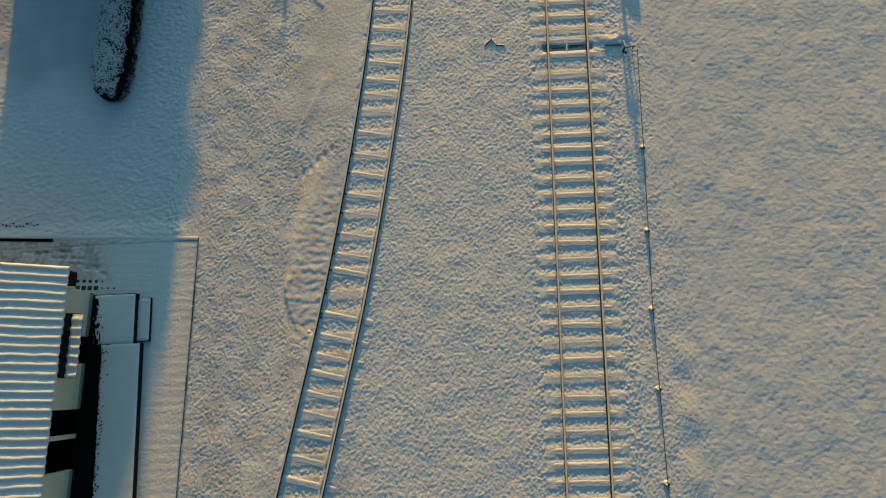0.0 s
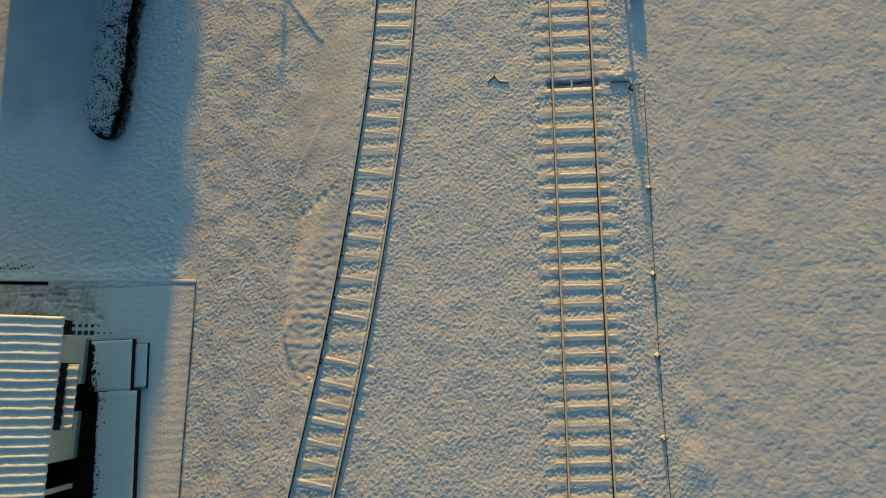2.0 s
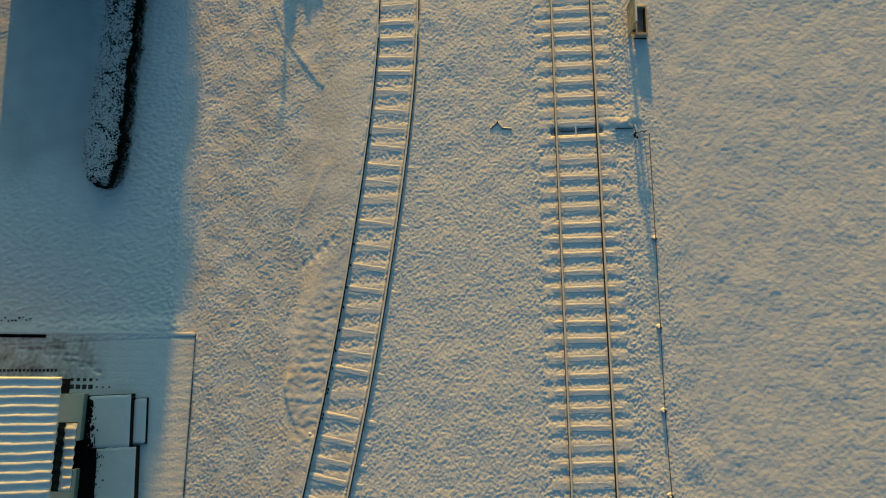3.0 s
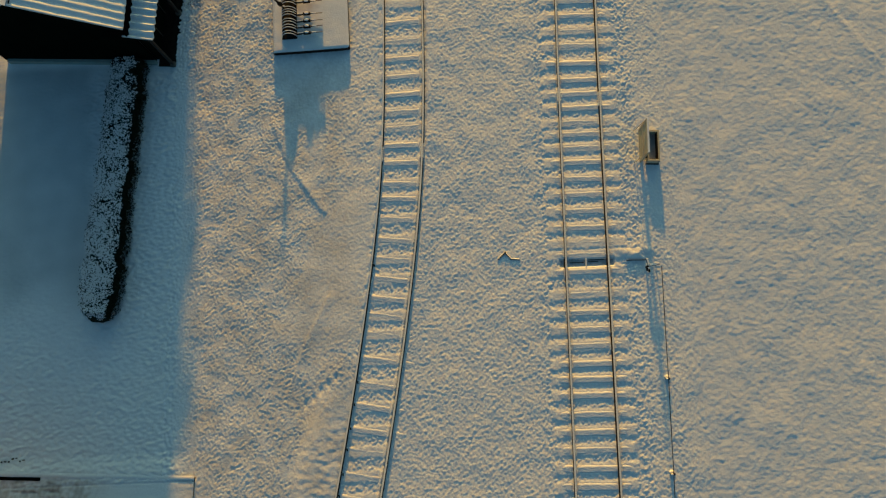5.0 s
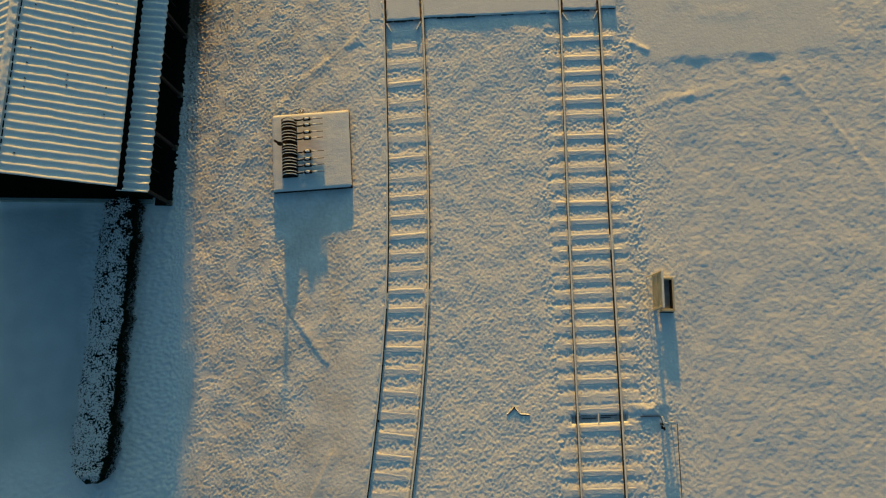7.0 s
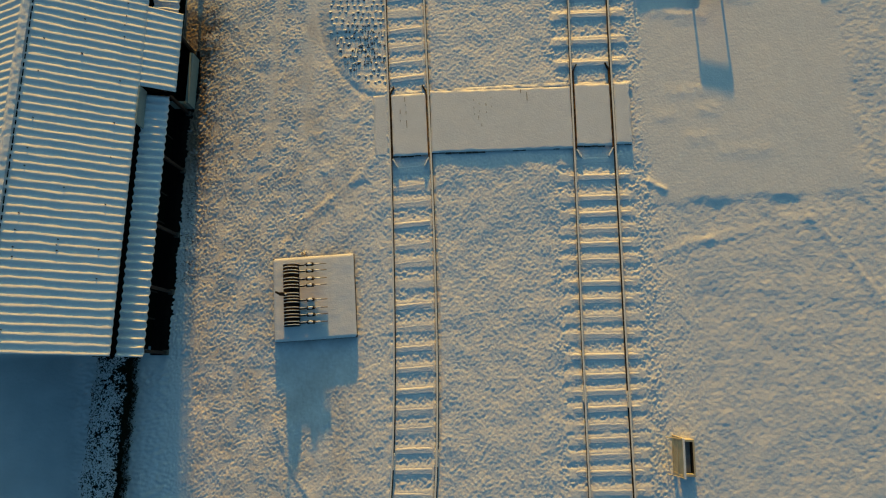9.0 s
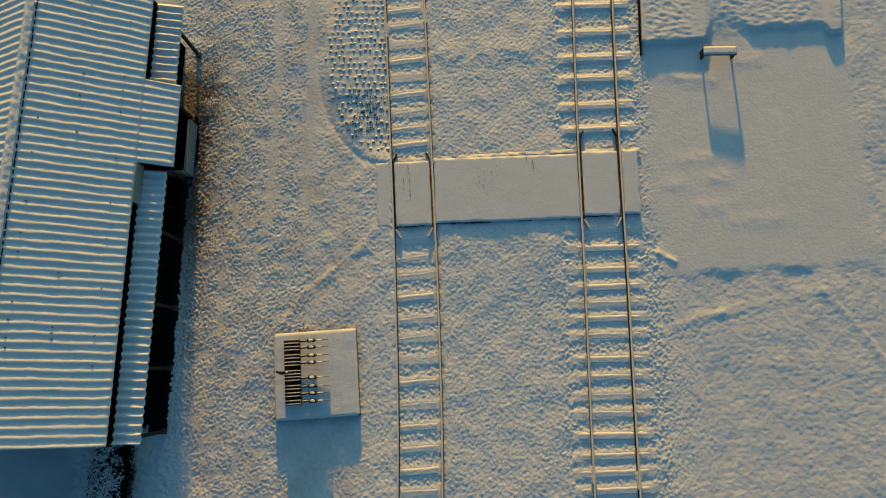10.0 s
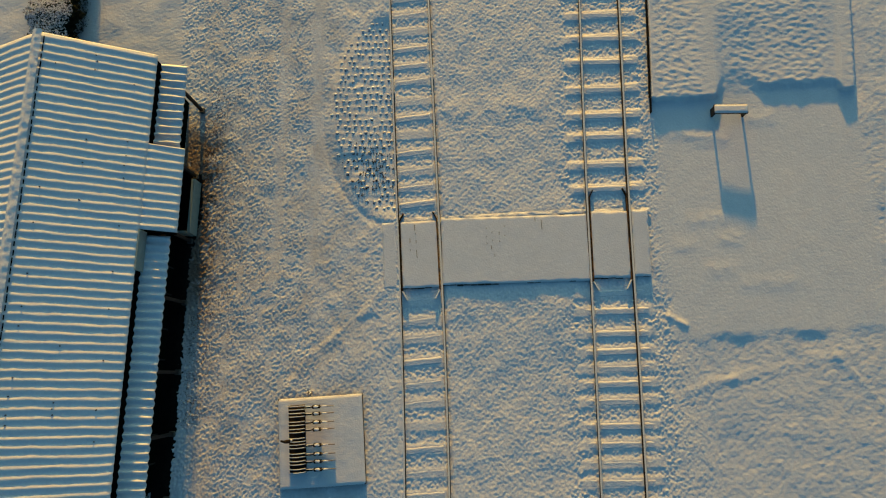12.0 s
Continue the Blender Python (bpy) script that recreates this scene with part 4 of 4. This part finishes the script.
def hedge(a, b, half, high, label, seed, leaves=16000):
    r = np.random.RandomState(seed)
    length = math.hypot(b[0] - a[0], b[1] - a[1])
    h = thing("hedge", (*a, 0), label, "hedge", group="hedges", rz=-math.degrees(math.atan2(b[0] - a[0], b[1] - a[1])))

    def shape(v):
        w = half * (1 + 0.28 * field(v, v * 0, 1.1, seed) + 0.2 * field(v, v * 0, 0.45, seed + 1)) * np.sqrt(np.clip(np.minimum(v + 0.05, length - v + 0.05) / 0.45, 0.03, 1))
        z = high * (1 + 0.14 * field(v, v * 0, 0.9, seed + 2)) * np.clip(0.55 + np.minimum(v, length - v) / 0.6, 0, 1)
        return w, z
    # woody core
    bm = bmesh.new()
    rng = random.Random(seed)
    for k in range(int(length / 0.35)):
        v = 0.25 + 0.35 * k
        w, z = (float(q) for q in shape(np.array(v)))
        for j in range(3):
            u = rng.uniform(-0.4, 0.4) * w
            rod(bm, (u, v, -0.05), (u + rng.uniform(-0.3, 0.3) * w, v + rng.uniform(-0.2, 0.2), z * 0.85), 0.022, 0.008, 5)
    part("stems", bm, TWIG, h)
    bm = bmesh.new()
    for k in range(int(length / 0.2)):
        v = 0.15 + 0.2 * k
        w, z = (float(q) for q in shape(np.array(v)))
        blob(bm, (rng.uniform(-0.1, 0.1) * w, v, z * 0.50), (w * 0.90, 0.26, z * 0.44), 2, rng)
    part("inner_foliage", bm, LEAF, h)
    v = r.uniform(0, length, leaves)
    w, z = shape(v)
    ang = r.uniform(-0.25, np.pi + 0.25, leaves)
    rad = 1 + 0.09 * r.normal(size=leaves)
    ca, sa = np.cos(ang), np.sin(ang)
    pu, pz = w * np.sign(ca) * np.abs(ca) ** 0.6 * rad, z * (0.30 + 0.70 * np.sign(sa) * np.abs(sa) ** 0.6) * (0.93 + 0.07 * rad)
    pz = np.maximum(pz, 0.03)
    pu = pu * (0.86 + 0.14 * np.clip(pz / (0.7 * z), 0, 1))
    nrm = np.stack([ca, 0.5 * r.normal(size=leaves), sa], 1) + 0.6 * r.normal(size=(leaves, 3))
    nrm /= np.linalg.norm(nrm, axis=1, keepdims=True)
    scatter("leaves", np.stack([pu, v, pz], 1), r.uniform(0.025, 0.055, leaves), nrm, LEAF, h, "dark evergreen leaves", r)["kind"] = "stuff"
    # snow caught on the top twigs
    n = int(length * 3000)
    v = r.uniform(0.0, length, n)
    w, z = shape(v)
    u = r.uniform(-1.10, 0.80, n) * w
    keep = (0.6 * field(u, v, 0.30, seed + 5) + 0.8 * field(u, v, 0.09, seed + 6) + 0.5 * field(u, v, 0.8, seed + 7) + r.uniform(-0.45, 0.45, n)) > -0.14 + 0.34 * (v / length) ** 2 + 0.35 * np.clip(np.abs(u / w + 0.1) - 0.55, 0, 1)
    u, v, w, z = u[keep], v[keep], w[keep], z[keep]
    zz = z * (0.30 + 0.70 * np.sqrt(np.clip(1 - (np.abs(u / w) * 0.85) ** 3, 0.05, 1))) + 0.02 + 0.03 * r.normal(size=len(u))
    base = np.array([(1, 0, 0), (0.3, 0.9, 0), (-0.8, 0.6, 0), (-0.8, -0.6, 0), (0.3, -0.9, 0), (0, 0, 0.7)])
    tri = [(0, 1, 5), (1, 2, 5), (2, 3, 5), (3, 4, 5), (4, 0, 5)]
    verts, faces = [], []
    for i in range(len(u)):
        s = r.uniform(0.010, 0.032)
        c, q = math.cos(i * 2.4), math.sin(i * 2.4)
        for p in base * (1 + 0.25 * r.uniform(-1, 1, (6, 1))):
            verts.append((u[i] + s * (c * p[0] - q * p[1]), v[i] + s * (q * p[0] + c * p[1]), zz[i] + s * p[2] * 0.7))
        faces += [tuple(6 * i + k for k in f) for f in tri]
    me = bpy.data.meshes.new("snow_dust")
    me.from_pydata(verts, [], faces)
    me.materials.append(SNOW_SOFT)
    ob = new("snow_dust", me)
    ob.parent = h
    tagged(ob, "snow caught on the twigs", kind="stuff")
    return h


hedge((-12.91, 10.38), (-12.13, 20.35), 0.66, 0.75, "dark evergreen hedge dusted with snow beside the station shed", 300)
hedge((-15.45, 36.2), (-14.95, 44.5), 1.0, 0.9, "broad dark hedge dusted with snow behind the station shed", 320, leaves=14000)

# ---- lever frame ----
lever_slab = thing("lever_platform", (-5.31, 21.78, 0), "square concrete platform under snow beside the station track", "platform", rz=1.2)
boxpart("slab_body", lever_slab, SLAB_EDGE, -1.46, 1.46, -1.50, 1.50, -0.1, 0.185, bevel=0.012)
cushion("snow_cover", -1.455, 1.455, -1.495, 1.495, 0.185, 0.03, SNOW_SOFT, lever_slab, seed=350, rough=0.005, edge=0.04)

frame_ = thing("point_lever_machine", (-6.10, 21.80, 0.2), "row of nine black iron ground levers with snow-dusted counterweights", "lever machine", rz=1.0)
boxpart("base_plate", frame_, IRON, -0.30, 0.27, -1.02, 1.22, 0.0, 0.05, "black iron base plate")
LEVERS = [1.13, 0.90, 0.62, 0.38, 0.08, -0.13, -0.42, -0.66, -0.92]


def arch(bm, y, r, thick, wide):
    n = 14
    prev = None
    for k in range(n + 1):
        a = math.pi * k / n
        ring = [bm.verts.new((math.cos(a) * q * 0.95, y + s * wide / 2, 0.04 + math.sin(a) * q * 1.15)) for q, s in ((r, -1), (r, 1), (r - thick, 1), (r - thick, -1))]
        if prev:
            for i in range(4):
                j = (i + 1) % 4
                bm.faces.new((prev[i], prev[j], ring[j], ring[i]))
        else:
            bm.faces.new(ring[::-1])
        prev = ring
    bm.faces.new(prev)


rng = random.Random(8)
for k, y in enumerate(LEVERS):
    bm = bmesh.new()
    for o in (-0.055, 0.055):
        arch(bm, y + o, 0.30, 0.035, 0.022)
    box(bm, (0, y, 0.08), (0.20, 0.07, 0.12), bevel=0.01)
    st = part("lever_stand", bm, IRON, frame_)
    for o in (-0.055, 0.055):
        bm = bmesh.new()
        for i in range(1, 13):
            a = math.pi * (i + 0.5) / 14
            box(bm, (math.cos(a) * 0.287, y + o, 0.04 + math.sin(a) * 0.347 + 0.008), (0.068, 0.026, 0.02), ry=math.degrees(math.atan2(math.cos(a) * 1.15, math.sin(a) * 0.95)), bevel=0.004)
        part("rim_snow", bm, SNOW_SOFT, st)
    if k == 4:
        bm = bmesh.new()
        rod(bm, (-0.05, y, 0.05), (-0.24, y, 0.80), 0.038, 0.030)
        lv = part("lever", bm, IRON, frame_, "upright thrown lever")
        bm = bmesh.new()
        box(bm, (-0.20, y, 0.66), (0.15, 0.11, 0.20), ry=-14, bevel=0.02)
        part("counterweight", bm, IRON, lv)
        bm = bmesh.new()
        rod(bm, (-0.24, y, 0.78), (-0.34, y + 0.05, 0.92), 0.045, 0.035)
        part("grip", bm, IRON, lv)
        bm = bmesh.new()
        blob(bm, (-0.13, y + 0.02, 0.50), (0.06, 0.035, 0.03), 2, rng)
        part("weight_snow", bm, SNOW_SOFT, lv)
    else:
        bm = bmesh.new()
        rod(bm, (0.05, y, 0.16), (0.62, y, 0.20), 0.028, 0.024)
        for o in (-0.03, 0.03):
            box(bm, (0.36, y + o, 0.19), (0.28, 0.014, 0.035), bevel=0.003)
        lv = part("lever", bm, IRON, frame_)
        bm = bmesh.new()
        rod(bm, (0.57, y, 0.21), (0.83, y, 0.215), 0.066, 0.062, seg=12)
        part("counterweight", bm, IRON, lv)
        bm = bmesh.new()
        rod(bm, (0.80, y, 0.21), (0.98, y, 0.22), 0.030, 0.026)
        rod(bm, (0.98, y, 0.22), (1.30, y + rng.uniform(-0.01, 0.01), 0.225), 0.018, 0.015)
        part("grip", bm, POST, lv)
        bm = bmesh.new()
        blob(bm, (0.70, y + 0.008, 0.275), (0.085, 0.050, 0.022), 2, rng)
        part("weight_snow", bm, SNOW_SOFT, lv)
        bm = bmesh.new()
        blob(bm, (0.97, y, 0.246), (0.10, 0.028, 0.014), 2, rng)
        part("grip_snow", bm, SNOW_SOFT, lv)
        bm = bmesh.new()
        blob(bm, (0.42, y + 0.02, 0.212), (0.12, 0.014, 0.010), 2, rng)
        part("rod_snow", bm, SNOW_SOFT, lv)
# dry weed at the platform's edge
weed = thing("dry_weed", (-5.72, 23.42, 0), "small dry weed dusted with snow at the platform edge", "weed")
bm = bmesh.new()
for k in range(16):
    a = rng.uniform(0, 6.28)
    rod(bm, (0, 0, 0), (math.cos(a) * rng.uniform(0.05, 0.16), math.sin(a) * 0.12, rng.uniform(0.05, 0.13)), 0.007, 0.004, 4)
part("stalks", bm, STALK, weed)
bm = bmesh.new()
for k in range(12):
    blob(bm, (rng.uniform(-0.15, 0.15), rng.uniform(-0.1, 0.12), rng.uniform(0.04, 0.11)), (0.03, 0.03, 0.02), 1, rng)
tagged(part("snow_dust", bm, SNOW_SOFT, weed), kind="stuff")

# ---- open cabinet ----
cabinet = thing("ground_cabinet", (7.20, 15.76, 0), "low pale concrete cabinet standing open beside the track", "cabinet", rz=-3.5)
for name, x0, x1, y0, y1 in (("side_wall", -0.22, -0.16, -0.60, 0.60), ("side_wall", 0.16, 0.22, -0.60, 0.60), ("end_wall", -0.16, 0.16, -0.60, -0.51), ("end_wall", -0.16, 0.16, 0.52, 0.60)):
    boxpart(name, cabinet, PALE, x0, x1, y0, y1, -0.1, 0.28, bevel=0.008)
boxpart("floor", cabinet, CABINET_IN, -0.16, 0.16, -0.51, 0.52, -0.1, 0.05, "dull pinkish cabinet floor")
boxpart("inner_strip", cabinet, IRON, 0.125, 0.16, -0.51, 0.52, 0.05, 0.265, "black strip along the inner side")
boxpart("base", cabinet, IRON, -0.24, 0.24, -0.63, -0.60, -0.05, 0.05)
lid = boxpart("lid", cabinet, LID, -0.44, -0.395, -0.56, 0.72, 0.0, 1.14, "cream painted lid standing upright")
for y0, y1, z0, z1 in ((-0.56, -0.46, 0.02, 1.12), (0.62, 0.72, 0.02, 1.12), (-0.46, 0.62, 0.02, 0.12), (-0.46, 0.62, 1.0, 1.12), (-0.46, 0.62, 0.52, 0.60)):
    boxpart("lid_frame", lid, PALE, -0.455, -0.44, y0, y1, z0, z1)
boxpart("lid_snow", lid, SNOW_SOFT, -0.458, -0.390, -0.56, 0.72, 1.142, 1.175, "snow on the lid's upper edge", bevel=0.010)
for y in (-0.52, 0.68):
    bm = bmesh.new()
    rod(bm, (-0.46, y, 1.05), (-0.64, y - 0.04, 0.0), 0.013, seg=6)
    part("stay", bm, PALE, cabinet, "pale strut that props the lid")
for y in (-0.4, 0.4):
    boxpart("hinge", cabinet, IRON, -0.41, -0.22, y - 0.05, y + 0.05, 0.20, 0.26)

# ---- wire pulley stand and signal wire ----
stand = thing("pulley_stand", (6.72, 11.46, 0), "iron pulley stand of the signal wire, snow-topped", "pulley stand")
bm = bmesh.new()
box(bm, (-0.15, -0.10, 0.10), (0.06, 0.06, 0.34), bevel=0.01)
part("post", bm, POST_DARK, stand)
bm = bmesh.new()
box(bm, (-0.15, 0.03, 0.27), (0.080, 0.30, 0.05), rz=14, bevel=0.008)
box(bm, (0.05, -0.055, 0.27), (0.40, 0.080, 0.05), rz=8, bevel=0.008)
part("bracket", bm, IRON, stand, "dark angled steel bracket")
for px_, py_ in ((-0.17, -0.20), (-0.10, -0.25)):
    bm = bmesh.new()
    rod(bm, (px_ - 0.02, py_, 0.16), (px_ + 0.02, py_, 0.16), 0.06, seg=14)
    part("pulley", bm, IRON, stand)
bm = bmesh.new()
rod(bm, (0.20, -0.03, -0.02), (0.22, -0.03, 0.27), 0.018)
part("stay", bm, RUST, stand)
bm = bmesh.new()
box(bm, (-0.15, 0.035, 0.305), (0.068, 0.28, 0.03), rz=14, bevel=0.009)
box(bm, (0.05, -0.050, 0.305), (0.38, 0.068, 0.03), rz=8, bevel=0.009)
part("bracket_snow", bm, SNOW_SOFT, stand)
plank = thing("retaining_board", (6.23, 11.63, 0), "short upright board holding back a heap of lit snow", "board", rz=-1.5)
boxpart("board", plank, POST_DARK, -0.33, 0.33, -0.010, 0.010, -0.05, 0.042, bevel=0.004)
cushion("snow_heap", -0.42, 0.36, 0.01, 0.50, -0.01, 0.085, SNOW, plank, cell=0.035, seed=410, rough=0.03, edge=0.34, wild=0.16)
WIRE = [(7.08, 11.35), (6.91, 7.45), (6.75, 4.32), (6.61, 1.51), (6.55, -1.22), (6.49, -4.29), (6.43, -7.4)]
wire = thing("signal_wire", (0, 0, 0), "pair of thin rusty signal wires strung along low posts", "signal wire")
for o, z in ((0.0, 0.105), (0.006, 0.125)):
    bm = bmesh.new()
    for (x0, y0), (x1, y1) in zip(WIRE, WIRE[1:]):
        n = 6
        for i in range(n):
            s, e = i / n, (i + 1) / n
            sag = lambda q: -0.02 * 4 * q * (1 - q)
            rod(bm, (x0 + (x1 - x0) * s + o, y0 + (y1 - y0) * s, z + sag(s)), (x0 + (x1 - x0) * e + o, y0 + (y1 - y0) * e, z + sag(e)), 0.007, seg=5)
    part("wire", bm, RUST, wire)


def wire_post(x, y, label, turn=0):
    p = thing("wire_post", (x, y, 0), label, "wire post", group="signal wire posts", rz=turn)
    boxpart("post", p, POST, -0.09, -0.03, -0.03, 0.03, -0.1, 0.15, bevel=0.006)
    boxpart("arm", p, IRON, -0.06, 0.07, -0.025, 0.025, 0.07, 0.10, bevel=0.005)
    for o, z in ((-0.016, 0.11), (0.018, 0.12)):
        bm = bmesh.new()
        rod(bm, (o - 0.012, 0, z - 0.03), (o + 0.012, 0, z - 0.03), 0.045, seg=10)
        part("wheel", bm, IRON, p)
    bm = bmesh.new()
    blob(bm, (-0.06, 0, 0.152), (0.042, 0.042, 0.016), 2, rng)
    part("snow_cap", bm, SNOW, p, smooth=True)
    bm = bmesh.new()
    blob(bm, (-0.02, 0.04, 0.01), (0.11, 0.09, 0.032), 2, rng)
    part("snow_foot", bm, SNOW, p, smooth=True)
    return p


for x, y in WIRE[1:]:
    wire_post(x - 0.0, y, "low weathered post with wire pulleys and a snow cap")

# ---- small things in the snow ----
marker = thing("bent_rod", (1.60, 12.10, 0), "bent rusty rod half buried in a small heap of snow", "rod")
bm = bmesh.new()
rod(bm, (-0.26, -0.20, 0.004), (0.0, 0.02, 0.010), 0.022)
rod(bm, (0.0, 0.02, 0.010), (0.20, -0.22, 0.004), 0.022)
rod(bm, (0.20, -0.22, 0.004), (0.50, -0.25, 0.002), 0.022)
part("rod", bm, IRON, marker)
bm = bmesh.new()
rod(bm, (0.0, 0.03, 0.0), (0.01, 0.05, 0.035), 0.035, 0.03)
part("peg", bm, POST_DARK, marker)
bm = bmesh.new()
for a, b, n in (((-0.26, -0.20), (0.0, 0.02), 6), ((0.0, 0.0), (0.20, -0.22), 5), ((0.2, -0.22), (0.5, -0.25), 6)):
    for i in range(n):
        q = (i + 0.5) / n
        blob(bm, (a[0] + (b[0] - a[0]) * q, a[1] + (b[1] - a[1]) * q + 0.018, 0.012), (0.05, 0.024, 0.016), 2, rng)
part("snow_cap", bm, SNOW, marker, smooth=True)
stub = thing("marker_stub", (-5.42, 1.28, 0), "short marker stub with a lit snow cap beside the rail", "marker stub")
bm = bmesh.new()
rod(bm, (0, 0, -0.05), (0, 0, 0.075), 0.055, 0.05)
part("post", bm, POST, stub)
bm = bmesh.new()
blob(bm, (0, 0, 0.08), (0.075, 0.07, 0.028), 2, rng)
part("snow_cap", bm, SNOW, stub, smooth=True)
for x, y, s in ((4.75, 21.95, 0.06), (4.95, 21.97, 0.05)):
    lump = thing("snow_lump", (x, y, 0), "small lump of crusted snow on the ground", "snow lump", group="snow lumps")
    bm = bmesh.new()
    blob(bm, (0, 0, 0.01), (s, s * 0.8, 0.022), 2, rng)
    part("lump", bm, SNOW, lump, smooth=True)

# ---- bench ----
bench = thing("bench", (9.90, 32.80, 0.05), "plain dark wooden bench with snow on its seat", "bench", rz=-3.0)
boxpart("seat", bench, POST_DARK, -0.61, 0.61, -0.17, 0.17, 0.31, 0.39, bevel=0.008)
for s in (-1, 1):
    boxpart("leg", bench, POST_DARK, s * 0.56 - 0.035, s * 0.56 + 0.035, -0.15, 0.15, -0.1, 0.31, bevel=0.006)
cushion("seat_snow", -0.605, 0.605, -0.165, 0.165, 0.39, 0.04, SNOW_SOFT, bench, cell=0.04, seed=400, rough=0.004, edge=0.05)

# ---- planted bed ----
bed = thing("stubble_bed", (0, 0, 0), "rounded bed of dry brown stubble tufts poking through snow", "plant bed", kind="stuff")
bm, bs = bmesh.new(), bmesh.new()
rng = random.Random(21)
cy, half_y, reach = 33.5, 4.1, 2.45
for j in range(32):
    for i in range(11):
        y, x = 29.55 + 0.262 * j, -2.62 - 0.225 * i
        x, y = x + rng.uniform(-0.05, 0.05) + (0.11 if j % 2 else 0), y + rng.uniform(-0.045, 0.045) - 0.05 * (x + 2.5)
        e = math.sqrt(((y - cy) / half_y) ** 2 + (min(x - float(LEFT_LINE(y)) + GAUGE, 0) / reach) ** 2)
        if e > 0.95 or rng.random() < 0.08:
            continue
        dark = math.exp(-((x + 3.35) / 0.75) ** 2 - ((y - 31.3) / 1.1) ** 2)
        z = float(ground_height(np.array([x]), np.array([y]))[0])
        for k in range(rng.choice((1, 2, 2, 3)) + int(9 * dark)):
            a = rng.uniform(0, 6.28)
            px, py = x + rng.uniform(-0.035, 0.035) * (1 + 2 * dark), y + rng.uniform(-0.03, 0.03) * (1 + 2 * dark)
            rod(bm, (px, py, z - 0.02), (px + math.cos(a) * 0.035, py + math.sin(a) * 0.035, z + rng.uniform(0.006, 0.016) + 0.010 * dark), 0.019, 0.014, 5)
        if rng.random() > dark * 0.8:
            blob(bs, (x, y + 0.045, z - 0.002), (0.062, 0.048, 0.020), 2, rng)
tagged(part("stubble", bm, STUBBLE, bed, "dry brown stalks"), kind="stuff")
tagged(part("heaped_snow", bs, SNOW, bed, "snow heaped against the stalks", smooth=True), kind="stuff")

# ---- soil crumbs along the station wall ----
r = np.random.RandomState(77)
n = 9000
cy_ = r.uniform(22.5, 35.0, n)
cx_ = -10.42 + 0.068 * (cy_ - 20) + r.exponential(0.45, n) + 0.12 * r.normal(size=n)
keep = (cx_ < -7.2) & (field(cx_, cy_, 0.5, 78) + r.uniform(-0.5, 0.5, n) > -0.1)
cx_, cy_ = cx_[keep], cy_[keep]
cz_ = ground_height(cx_, cy_)
verts, faces = [], []
for i in range(len(cx_)):
    s = r.uniform(0.010, 0.026)
    turn = r.uniform(0, 6.28)
    for k in range(4):
        verts.append((cx_[i] + s * math.cos(turn + k * 1.57) * r.uniform(0.7, 1.4), cy_[i] + s * math.sin(turn + k * 1.57) * r.uniform(0.6, 1.1), cz_[i] - 0.006))
    verts.append((cx_[i], cy_[i], cz_[i] + s * 0.5))
    faces += [(5 * i + k, 5 * i + (k + 1) % 4, 5 * i + 4) for k in range(4)]
me = bpy.data.meshes.new("soil_crumbs")
me.from_pydata(verts, [], faces)
me.materials.append(SOIL)
tagged(new("soil_crumbs", me), "brown soil crumbs showing through thin snow along the station wall", "soil crumbs", kind="stuff")
